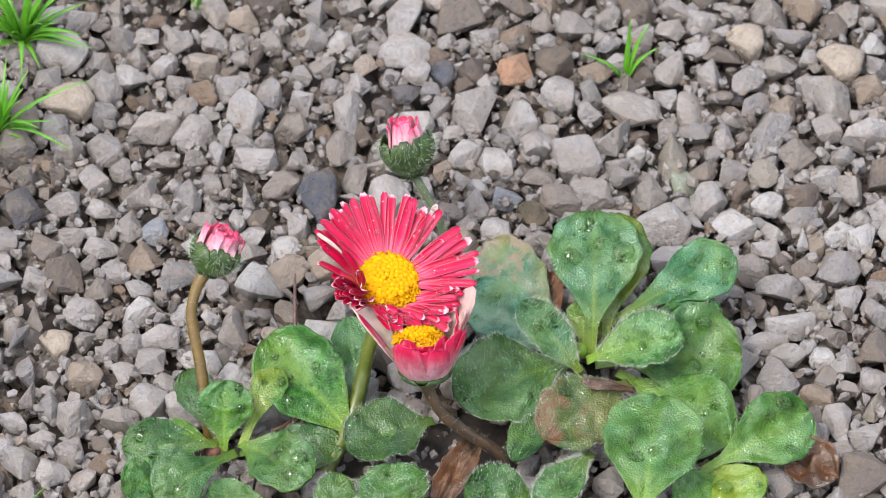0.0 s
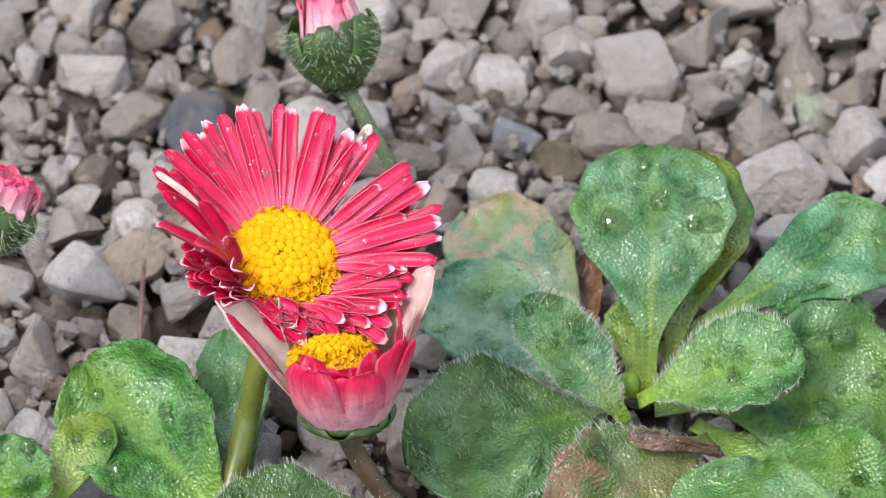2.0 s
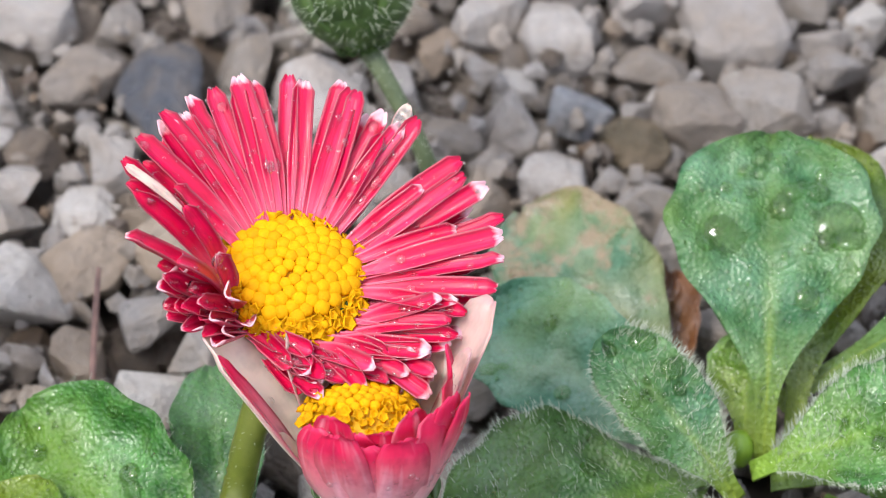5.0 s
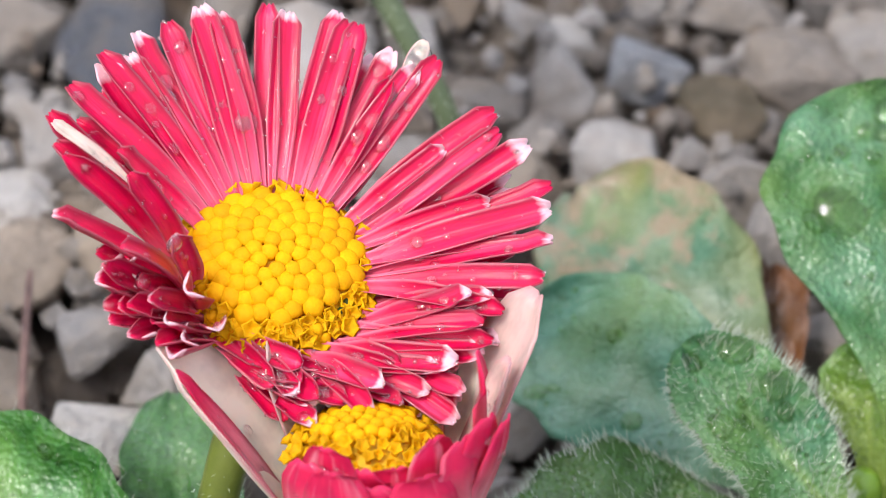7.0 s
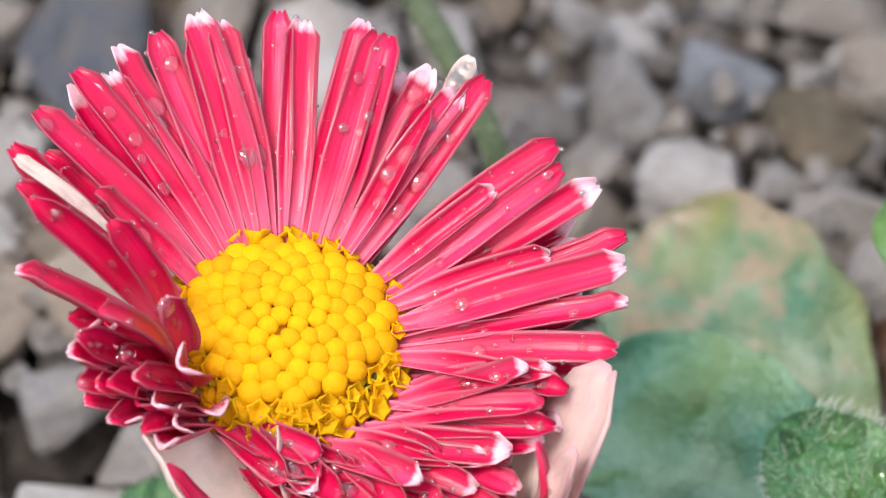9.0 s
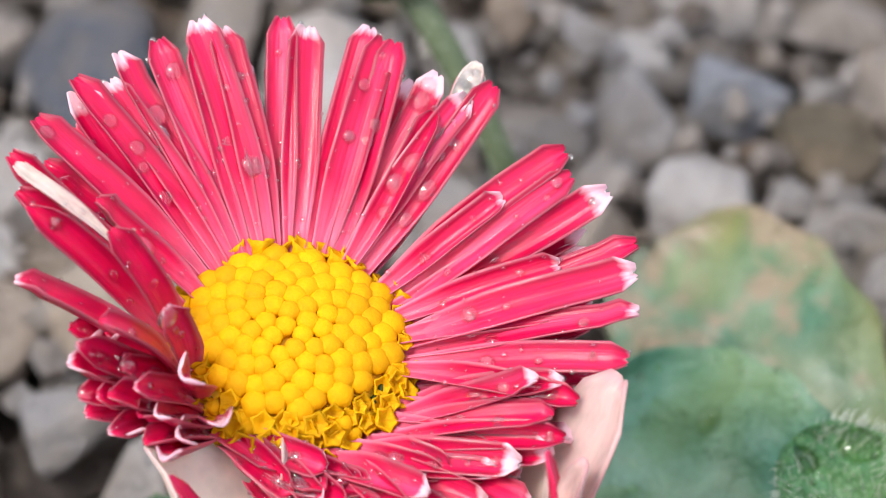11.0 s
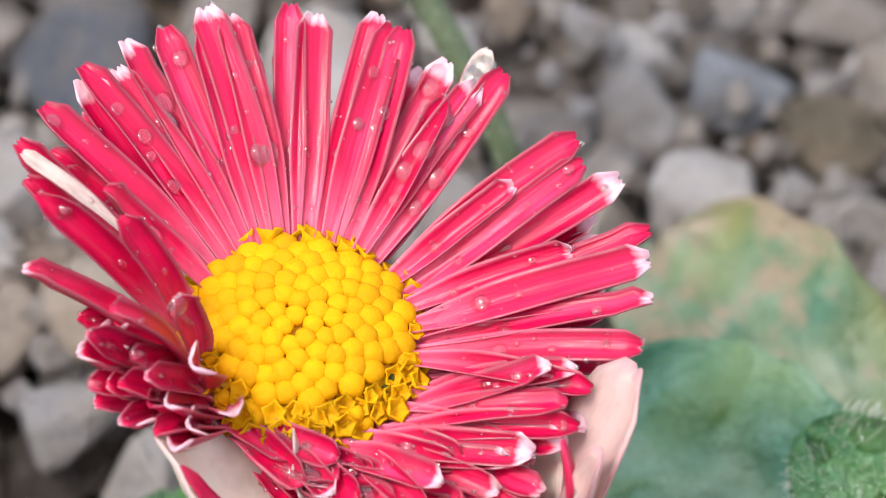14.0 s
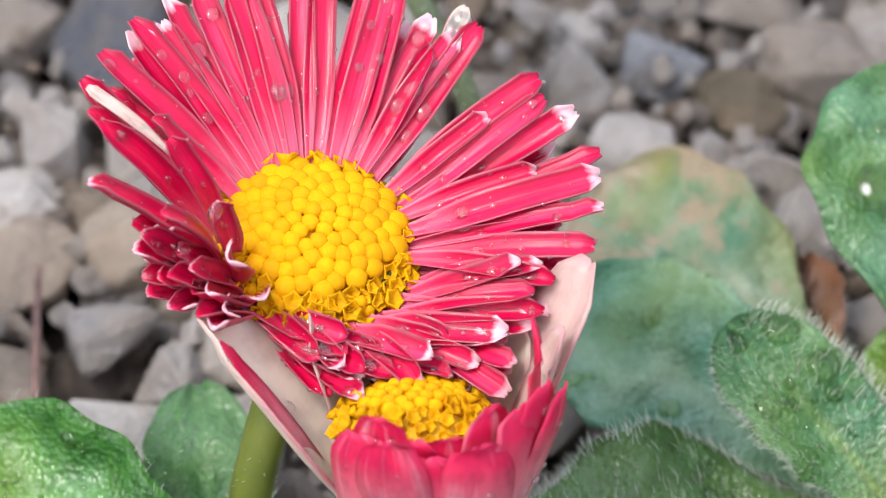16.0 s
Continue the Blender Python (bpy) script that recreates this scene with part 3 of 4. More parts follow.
KEY_STONES += [
    # the first is an added dark stone that stands in for a shaded gap
    (26.8, 54.2, 7.2, 6.0, "dark_gap"), (20.6, 58.2, 6.6, 5.6, "bluegrey"), (14.5, 61.0, 5.0, 4.6, "white"),
    (-56.8, 45, 6.1, 7.8, "bluegrey"), (-38.7, 55.2, 6.3, 8.6, "grey"), (-41.9, 87.2, 7.7, 7.2, "grey"),
    (-53.9, 59.7, 5.6, 4.0, "white"), (-44.8, 59, 5.6, 7.0, "grey"), (-76.8, 106.5, 7.7, 6.4, "grey"),
    (44.9, 99, 7.0, 5.4, "grey"), (102.7, 106.2, 5.8, 8.0, "white"), (63.5, 111.9, 7.0, 8.0, "grey"),
    (-18.1, 103.2, 6.1, 5.4, "grey"), (-26.7, 67.2, 6.1, 5.9, "grey"), (-33, 101.8, 6.5, 5.9, "grey"),
    (-41, 101.6, 6.5, 5.4, "grey"), (-27.5, 41.7, 6.1, 6.4, "white"), (-82.2, 30.5, 7.0, 5.9, "grey"),
    (-64.9, 32.9, 6.8, 5.9, "grey"), (-72.1, -17.5, 6.5, 8.0, "grey"), (-83.4, -2.5, 7.0, 7.5, "grey"),
    (96.8, 31.8, 7.0, 8.3, "grey"), (102.1, 3.9, 5.6, 9.4, "brownish"), (91.4, 15.7, 5.8, 5.9, "white"),
    (90.8, 28.7, 5.6, 5.4, "brownish"), (-64.9, 11, 6.5, 5.9, "grey"), (-37.4, 4.6, 8.1, 6.7, "white"),
]
KEY_LABEL = {
    "grey": "pale grey angular limestone chip lying in gravel", "white": "whitish clean limestone chip lying in gravel",
    "slate": "dark blue-grey slate stone lying in gravel", "coal": "small black stone lying in gravel",
    "rust": "rusty orange-brown stone lying in gravel", "tan": "smooth tan rounded pebble lying in gravel",
    "brownish": "taupe-brown angular stone lying in gravel", "dark_gap": "dark olive-brown mossy gap in gravel, its shade painted on an added stone", "bluegrey": "flat blue-grey stone lying in gravel", "green": "greenish mossy limestone chip lying in gravel",
}
for k, (x, y, w, d, tone) in enumerate(KEY_STONES):
    vs, fs = ROUND if tone in ("tan", "slate") else CHIPS[k % len(CHIPS)]
    h = min(w, d) * 0.42
    a = rng.uniform(-0.4, 0.4)
    ob = new("stone", raw_mesh("stone", [(p[0] * w * 0.55, p[1] * d * 0.55, p[2] * h) for p in vs], fs, TONE[tone], smooth=tone in ("tan", "slate")))
    ob.matrix_world = Matrix.Translation(V((x, y, h * 0.55 - 1.2)) * MM) @ Matrix.Rotation(a, 4, "Z")
    tagged(ob, KEY_LABEL[tone], "stone", "gravel stones")
    take_spot(x, y, (w + d) * 0.23)


def tilt_matrix(x, y, z, r, squash, chance):
    m = Matrix.Translation((x, y, z)) @ Matrix.Rotation(chance.uniform(0, 6.28), 4, "Z") @ Matrix.Rotation(chance.uniform(-0.9, 0.9), 4, "X")
    return m @ Matrix.Diagonal((r * chance.uniform(0.85, 1.3), r * chance.uniform(0.75, 1.0), r * squash, 1))


# patches under the leaves, free of stones: bare dark soil deepens the shade there
LEAF_SHADE = [(-18.7, -12.3, 14, 9), (13.1, -10.5, 14, 12), (60.4, -8.4, 14, 11), (36.3, 6.2, 12, 12), (-45.4, -14.9, 9, 6), (-2.1, -21, 14, 9)]


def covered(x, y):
    return any(((x - hx) / ha) ** 2 + ((y - hy) / hb) ** 2 < 1 for hx, hy, ha, hb in LEAF_SHADE)


# stones of the upper layer, the largest first
srng = random.Random(5)
upper = []
# patches where the grit shows between the stones
BARE = [(-28, 66, 9, 7), (-36, 62, 8, 7), (-20, 69, 8, 5), (-14, 62, 6, 5), (-78.1, 20.5, 10, 8), (-83, 49.1, 8, 6), (-23, 97.2, 10, 8), (-51.9, 104.1, 7, 5), (-83.2, 11.4, 8, 9), (-69, 0.7, 8, 8), (-87.1, 33.2, 6, 9), (-57.8, 33.9, 5, 5), (-69.9, 72.9, 6, 5), (-32.7, 65, 7, 6), (69.9, 71.4, 7, 6), (89.4, 88.4, 6, 5)]
for radius, tries in ((4.8, 350), (4.0, 1400), (3.2, 4500), (2.5, 9000), (1.9, 14000), (1.3, 12000)):
    for _ in range(tries):
        x, y = srng.uniform(-125, 125), srng.uniform(-75, 165)
        r = radius * srng.uniform(0.85, 1.12)
        if covered(x, y):
            continue
        if r < 3.9 and any(((x - bx) / ba) ** 2 + ((y - by) / bb) ** 2 < 1 and srng.random() < 0.75 for bx, by, ba, bb in BARE):
            continue
        if free_spot(x, y, r, 0.86):
            take_spot(x, y, r)
            upper.append((x, y, r))
near = sorted(upper, key=lambda s: (s[0] - 10) ** 2 + (s[1] - 50) ** 2)


def joined(name, stones, chips, label, chance, lift, mat=GRAVEL):
    verts, faces = [], []
    for x, y, r in stones:
        vs, fs = chips[chance.randrange(len(chips))]
        m = tilt_matrix(x, y, lift(r), r * 1.15, chance.uniform(0.6, 0.95), chance)
        k = len(verts)
        verts += [tuple(m @ V(v)) for v in vs]
        faces += [tuple(i + k for i in f) for f in fs]
    ob = new(name, raw_mesh(name, verts, faces, mat, smooth=False))
    return tagged(ob, label, "gravel", kind="stuff")


joined("gravel", near[300:], CHIPS_MID, "wet pale grey crushed limestone gravel", srng, lambda r: r * 0.35 - 0.8)
# the lower layer, its colour darkened to shade the gaps between stones
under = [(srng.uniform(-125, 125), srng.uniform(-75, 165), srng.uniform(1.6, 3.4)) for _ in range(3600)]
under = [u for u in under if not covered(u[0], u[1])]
joined("gravel_bed", under, CHIPS_LOW, "lower layer of damp grey-brown gravel, darkened with the shade of the gaps", srng, lambda r: -3.6, GRAVEL_GAP_SHADE)
grit = [(srng.uniform(-110, 115), srng.uniform(-60, 130), srng.uniform(0.35, 1.3)) for _ in range(6500)]
joined("grit", grit, CHIPS_LOW, "fine stone grit between the gravel", srng, lambda r: srng.uniform(-1.5, 2.2))
far = []
while len(far) < 13000:
    away, way = srng.random() ** 0.6 * 780 + 60, srng.uniform(0, 6.2832)
    x, y = 10 + away * math.cos(way), 45 + away * math.sin(way)
    if (abs(x) > 124 or y < -74 or y > 164) and srng.random() < 1.2 - away / 900:
        far.append((x, y, srng.uniform(2.6, 5.4)))
joined("gravel_around", far, CHIPS_LOW, "grey limestone gravel spread around", srng, lambda r: r * 0.3 - 1.5)

# ---- water drops ----
dv, df, n_u, n_v = [], [], 18, 9
for i in range(n_v + 1):
    a = math.pi * i / n_v
    for j in range(n_u):
        w = 2 * math.pi * j / n_u
        dv.append((math.sin(a) * math.cos(w), math.sin(a) * math.sin(w), math.cos(a)))
for i in range(n_v):
    for j in range(n_u):
        df.append((i * n_u + j, (i + 1) * n_u + j, (i + 1) * n_u + (j + 1) % n_u, i * n_u + (j + 1) % n_u))
DROP = raw_mesh("water_drop", dv, df, WATER)
PETAL_DROP = raw_mesh("water_drop", dv, df, DEW)
LEAF_DROP = raw_mesh("water_drop", dv, df, LEAF_WATER)


def drop(at, n, r, parent, flat=0.62, mesh=DROP):
    shared("water_drop", mesh, frame_of(V(at), n, rng.uniform(0, 6), (r * rng.uniform(0.9, 1.15), r, r * flat)), parent)


BEAD = None


def dew(parent, beads, mat=DEW):
    """Fine beads of rain on a part, too many to count. beads: (place, normal, radius)."""
    global BEAD
    if BEAD is None:
        bm = bmesh.new()
        bmesh.ops.create_icosphere(bm, subdivisions=2, radius=1.0)
        bm.verts.index_update()
        BEAD = ([v.co.copy() for v in bm.verts], [tuple(v.index for v in f.verts) for f in bm.faces])
        bm.free()
    verts, faces = [], []
    for p, n, r in beads:
        q = n.to_track_quat("Z", "Y").to_matrix()
        k = len(verts)
        verts += [p + q @ V((v.x * r, v.y * r, v.z * r * 0.75)) for v in BEAD[0]]
        faces += [tuple(i + k for i in f) for f in BEAD[1]]
    part("dew", verts, faces, mat, parent, "fine beads of rain", kind="stuff")


# ---- leaves ----
def leaf(rosette, base, tip, width, pet, tone, hairs=0, drops=0, tilt=0.0, cup=0.16, arch=0.09, name="leaf"):
    """One spoon-shaped leaf from its stalk's foot to its tip."""
    r = random.Random(int(base[0] * 31 + tip[1] * 17 + width * 7))
    base, tip = V(base), V(tip)
    axis = tip - base
    length = axis.length
    ax = axis.normalized()
    nrm = (UP * 0.45 + VIEW * 0.55)
    nrm = (nrm - ax * nrm.dot(ax)).normalized()
    nrm = Matrix.Rotation(radians(tilt + r.uniform(-7, 7)), 3, ax) @ nrm
    side = ax.cross(nrm).normalized()
    n, m = 40, 21
    ph, ph2 = r.uniform(0, 6), r.uniform(0, 6)
    dead = tone == "brown"
    stalk = min(0.3, 2.0 / width) if not dead else 0.5

    def outline(t):
        w = stalk + (1 - stalk) * smooth(pet * 0.5, pet + 0.42, t)
        tc = 0.66
        if t > tc:
            w *= math.sqrt(max(0.0, 1 - ((t - tc) / (1 - tc)) ** 2.3))
        return w * width * 0.5

    def at(t, s):
        w = outline(t)
        blade = smooth(pet * 0.6, pet + 0.4, t)
        edge = 1 + blade * (0.035 * math.sin(t * 34 + ph) * abs(s) + 0.05 * noise.noise(V((t * 3 + ph, s, ph2))))
        wave = 0.05 * width * math.sin(t * 9 + ph2 + s * 1.2) * abs(s) ** 1.5
        up = arch * length * math.sin(math.pi * t ** 0.9) + cup * w * s * s * (1 if not dead else 3.5)
        up += blade * (wave + 0.07 * width * noise.noise(V((t * 4, s * 1.7, ph)))) - 0.045 * width * blade * math.exp(-((s / 0.13) ** 2)) * (1.1 - t)
        up += blade * (0.016 * width * math.sin(t * 26 - abs(s) * 5 + ph) + 0.045 * width * noise.noise(V((t * 9, s * 4, ph + 5))))
        if dead:
            up += 0.16 * width * noise.noise(V((t * 7, s * 3, ph2)))
        return base + axis * t + side * (s * w * edge) + nrm * up

    rows, uvs = [], []
    for i in range(n):
        t = 0.995 * i / (n - 1)
        rows.append([at(t, 2 * j / (m - 1) - 1) for j in range(m)])
        uvs += [(j / (m - 1), t) for j in range(m)]
    down = [[-nrm] * m for _ in range(n)]
    verts, faces = sheet(rows, 0.4, down)
    labels = {"brown": "withered brown leaf", "brownish": "green leaf turning brown", "olive": "olive leaf withering brown", "lime": "yellow-green leaf"}
    lf = part(name, verts, faces, LEAF[tone], rosette, labels.get(tone, ""), uvs + uvs)
    if not dead and (hairs or tone in ("green", "dark")):
        roots = []
        for k in range(60 + 520 * hairs):
            s = r.choice((-1, 1)) * (1 - abs(r.gauss(0, 0.03))) if not hairs or r.random() < 0.5 else r.uniform(-1, 1)
            t = r.uniform(0.12, 0.97)
            p = at(t, max(-1, min(1, s)))
            out = nrm * r.uniform(0.5, 1.0) + side * s * r.uniform(0.3, 1.1) + ax * r.uniform(0.0, 0.6)
            roots.append((p, out, r.uniform(0.5, 1.5), 0.03))
        hv, hf = hair_mesh(roots)
        part("hairs", hv, hf, HAIR, lf, "fine pale hairs", kind="stuff")
    for k in range(int(drops * 1.5)):
        t, s = r.uniform(pet + 0.3, 0.93), r.uniform(-0.8, 0.8)
        rad = r.choice((0.4, 0.5, 0.6, 0.8, 1.0, 1.3, 1.6)) * r.uniform(0.85, 1.2)
        p = at(t, s)
        nn = (at(t + 0.02, s) - at(t - 0.02, s)).cross(at(t, s - 0.05) - at(t, s + 0.05))
        if nn.dot(nrm) < 0:
            nn = -nn
        drop(p, nn, rad, lf, 0.5, LEAF_DROP)
    for k in range(drops * 6):
        t, s = r.uniform(pet + 0.2, 0.97), r.uniform(-0.92, 0.92)
        drop(at(t, s), nrm, r.uniform(0.1, 0.28), lf, 0.6, LEAF_DROP)
    if not dead:
        beads = []
        for k in range(int(length * width * 0.8)):
            t, s = r.uniform(0.1, 0.98), r.uniform(-0.97, 0.97)
            beads.append((at(t, s), nrm, 0.05 + 0.17 * r.random() ** 3))
        dew(lf, beads, LEAF_DEW)
    return lf, at, nrm


left_rosette = thing("daisy_leaf_rosette", (-36.1, -17.8, 0), "low rosette of wet green spoon-shaped daisy leaves on gravel", "plant", "daisy leaf rosettes")
right_rosette = thing("daisy_leaf_rosette", (39.4, 6.3, 0), "large rosette of hairy wet daisy leaves with water drops", "plant", "daisy leaf rosettes")
leaf(left_rosette, (-38.5, -18.6, 4), (-38.1, -8.1, 16), 11.8, .25, "green", drops=6)
leaf(left_rosette, (-8.3, -15.7, 4), (-30.2, 5.8, 14), 17.8, .15, "green", drops=6, tilt=-8, cup=0.34)
leaf(left_rosette, (-34.5, -17.6, 5), (-27.2, -1.8, 13), 8.9, .45, "lime", drops=2)
leaf(left_rosette, (-39.3, -17, 5), (-60, -22.1, 9), 11.8, .25, "green", drops=5)
leaf(left_rosette, (-45.7, -24.2, 4), (-59.7, -30.6, 6), 11.2, .2, "green", drops=3)
leaf(left_rosette, (-35.5, -20, 6), (-52.5, -34.9, 10), 12.7, .42, "dark", drops=5)
leaf(left_rosette, (-35.1, -16.8, 5), (-19.1, -29.7, 11), 13.2, .12, "dark", drops=9)
leaf(left_rosette, (-35, -17.6, 3), (-12.5, -17.5, 6), 10.1, .2, "dark", drops=3)
leaf(left_rosette, (-39.5, -14.7, 3), (-47.5, 0.5, 8), 8.9, .25, "dark")
leaf(left_rosette, (-8.3, -15.7, 4), (-12.9, 14.6, 11), 9.0, .3, "dark")
leaf(left_rosette, (6.8, -8.8, 5), (-12.1, -21.4, 12), 14.0, .12, "dark", hairs=1, drops=3)
leaf(left_rosette, (0.5, -41.6, 4), (-1.9, -25, 11), 15.2, .2, "dark", hairs=1, drops=3)
leaf(left_rosette, (-17, -40.7, 4), (-12.4, -27.7, 10), 8.4, .2, "green", hairs=1)
leaf(left_rosette, (-40.5, -17.9, 5), (-49.9, -15.6, 11), 3.1, .3, "lime")
leaf(left_rosette, (-24.6, -34.2, 4), (-41.6, -31.5, 7), 7.8, .3, "green")
leaf(left_rosette, (-27.9, -13.4, 3), (-12.9, -7.8, 4), 7.1, .2, "brown")
leaf(left_rosette, (17.2, -10, 3), (7.8, -32, 5), 7.3, .2, "brown")
big_leaf, on_leaf, leaf_normal = leaf(right_rosette, (40.5, 7, 10), (40, 35.1, 25.4), 20.5, .28, "fresh", drops=10)
for t, s, rad in ((0.66, -0.45, 2.3), (0.69, 0.6, 2.9), (0.47, 0.5, 1.2), (0.86, -0.3, 0.8), (0.9, 0.1, 0.6), (0.8, -0.5, 0.7), (0.85, 0.55, 0.9), (0.6, 0.15, 0.5), (0.75, 0.1, 0.6)):
    drop(on_leaf(t, s), leaf_normal, rad, big_leaf, 0.42, LEAF_DROP)
leaf(right_rosette, (43.2, 9.5, 8), (43.6, 38.0, 21.5), 18.5, .28, "lime")
leaf(right_rosette, (41.7, 14.6, 9), (71.3, 32, 15.6), 14.7, .42, "fresh", drops=5)
leaf(right_rosette, (42.4, 9.9, 8), (68.6, 20.2, 11.4), 11.1, .35, "green", drops=3)
leaf(right_rosette, (41.3, 6.7, 7), (73.3, 8.9, 9), 24.0, .3, "green", drops=6)
leaf(right_rosette, (46.2, 6.2, 5), (70.4, -13.2, 6), 19.7, .25, "green", drops=4)
leaf(right_rosette, (39.3, 4.8, 10.7), (59.8, 6.8, 19.1), 12.5, .15, "green", hairs=2, drops=6)
leaf(right_rosette, (38.2, 1.2, 10.7), (24.6, 11.6, 21.9), 9.0, .12, "fresh", hairs=2, drops=7)
leaf(right_rosette, (38.7, 7.9, 10.7), (38.2, 18.4, 14.9), 7.4, .25, "lime")
leaf(right_rosette, (36.3, 6.5, 8), (11.7, -8, 10.7), 20.8, .15, "dark", hairs=2, drops=6)
leaf(right_rosette, (35, 13.6, 4), (16.2, 39.6, 7), 15.2, .2, "brownish")
leaf(right_rosette, (32, 7.9, 8), (13.1, 23.1, 12.1), 14.4, .12, "pale", drops=3)
leaf(right_rosette, (48.6, 0.7, 9), (30.4, -17, 10.7), 16.6, .1, "olive", hairs=1, drops=1)
leaf(right_rosette, (49.8, -4, 12.1), (33.9, -2.3, 12.1), 2.6, .1, "brown", cup=0.02)
leaf(right_rosette, (51.3, -37.1, 6), (55.2, -8.3, 16.3), 21.7, .18, "dark", drops=5)
leaf(right_rosette, (64.4, -19.6, 4), (88.1, -6.7, 10), 16.4, .28, "green", drops=5)
leaf(right_rosette, (31.7, -30.3, 5), (13.8, -31.2, 10.7), 12.3, .2, "dark", hairs=1, drops=5)
leaf(right_rosette, (41.1, -17.5, 7), (29.7, -37.6, 11.4), 9.1, .2, "green", hairs=2, drops=3)
leaf(right_rosette, (65.1, -15.7, 3), (75.4, -30.7, 5), 15.4, .25, "lime", drops=2)
leaf(right_rosette, (80.9, -11.9, 2), (94.1, -19.9, 4), 11.3, .2, "brown")
leaf(right_rosette, (69.9, -19.3, 3), (60.2, -30.6, 6), 13.0, .25, "dark")
leaf(right_rosette, (35.1, 7.3, 7), (24.1, -21.3, 8), 8.3, .3, "dark")

leaf(right_rosette, (31.5, 17.5, 3.0), (31.0, 32.5, 7.0), 5.5, .2, "brown")
leaf_bud = [(38.1 + p[0] * 1.5, 7.9 + p[1] * 1.7, 10.2 + p[2] * 2.1) for p in dv]
part("leaf_bud", leaf_bud, df, LEAF_BUD, right_rosette, "small round yellow-green leaf bud")
for foot, mid, end, r in (((-41.7, -16.2, 0), (-43.0, -15.6, 3.4), (-46.0, -15.0, 4.6), 1.5), ((-40.5, -16.4, 0), (-39.5, -15.6, 3.6), (-37.8, -13.6, 4.8), 1.6), ((-41.0, -17.0, 0), (-40.6, -18.0, 3.4), (-39.6, -19.4, 4.6), 1.5)):
    cv, cf, cu, _, _ = tube([foot, mid, end], [r * 1.1, r, r * 0.8], 9)
    part("crown", cv, cf, CROWN, left_rosette, "reddish-brown stalk base", cu)

# ---- flowers ----


def petal(parent, root, d, n, length, width, e, mat, seed, bend=-14.0, trough=0.55, twist=0.0, label="", blunt=0.9, lean=0.0):
    """A strap-shaped ray petal: foot at root, growing along d, raised e degrees towards n."""
    r = random.Random(seed)
    side = d.cross(n).normalized()
    rows, downs, uvs = [], [], []
    nn, m = 15, 9
    p = V(root)
    sway = lean + r.uniform(-8, 8)
    notch = r.uniform(-0.25, 0.25)
    ph, curl = r.uniform(0, 6), r.uniform(0.0, 0.7)
    for i in range(nn):
        t = i / (nn - 1)
        ang = radians(e + 10 + bend * t + 4 * math.sin(t * 5 + ph))
        sw = radians(sway * t)
        ahead = (d * math.cos(sw) + side * math.sin(sw)) * math.cos(ang) + n * math.sin(ang)
        if i:
            p = p + ahead * (length / (nn - 1))
        across = (side * math.cos(sw) - d * math.sin(sw)).normalized()
        upv = across.cross(ahead).normalized()
        if upv.dot(n) < 0:
            upv = -upv
        tw = radians(twist * t)
        ac2 = across * math.cos(tw) + upv * math.sin(tw)
        up2 = upv * math.cos(tw) - across * math.sin(tw)
        base_w = 0.5 if blunt > 0.8 else 0.78
        w = width * 0.5 * (base_w + (1 - base_w) * smooth(0.0, 0.5, t)) * (1 - 0.12 * t)
        if t > blunt:  # rounded tip
            w *= math.sqrt(max(0.08, 1 - ((t - blunt) / (1.008 - blunt)) ** 2))
        row = []
        for j in range(m):
            s = 2 * j / (m - 1) - 1
            tipcut = -smooth(0.88, 1.0, t) * 0.02 * length * (math.exp(-(((s - notch) / 0.22) ** 2)) + 0.7 * math.exp(-(((s - notch - 0.75) / 0.2) ** 2)))
            lift = trough * w * (abs(s) ** 2.2) - 0.05 * w * math.cos(s * 7 + ph) * (1 - t * 0.6) + curl * w * smooth(0.86, 1.0, t)
            row.append(p + ac2 * (s * w) + up2 * lift + ahead * tipcut)
            uvs.append((j / (m - 1), t))
        rows.append(row)
        downs.append([-up2] * m)
    verts, faces = sheet(rows, 0.16, downs)
    ob = part("petal", verts, faces, mat, parent, label, uvs + uvs)
    return ob, rows, downs


def floret_mesh(name, kind, mat):
    """A closed floret bud (rounded knob), or an open one with five lobes."""
    verts, faces = [], []
    prof = [(0.62, -1.3), (0.8, -0.4), (0.95, 0.2), (0.9, 0.55), (0.62, 0.85), (0.25, 0.99)] if kind == "bud" else [(0.4, -1.3), (0.5, -0.2), (0.62, 0.4), (1.0, 0.95), (0.75, 0.9), (0.3, 0.3)]
    ns = 10
    for i, (r, z) in enumerate(prof):
        for s in range(ns):
            a = 2 * math.pi * s / ns
            k = 1.0
            if kind != "bud" and i in (3, 4):
                k = 1.0 + 0.17 * math.cos(5 * a)
            if kind == "bud" and i >= 3:
                k = 1.0 + 0.05 * math.cos(5 * a)
            verts.append((r * k * math.cos(a), r * k * math.sin(a), z))
    for i in range(len(prof) - 1):
        for s in range(ns):
            faces.append((i * ns + s, i * ns + (s + 1) % ns, (i + 1) * ns + (s + 1) % ns, (i + 1) * ns + s))
    faces.append(tuple((len(prof) - 1) * ns + s for s in range(ns)))
    return raw_mesh(name, verts, faces, mat)


BUD_FLORET = floret_mesh("floret", "bud", FLORET)
OPEN_FLORET = floret_mesh("open_floret", "open", FLORET_OPEN)


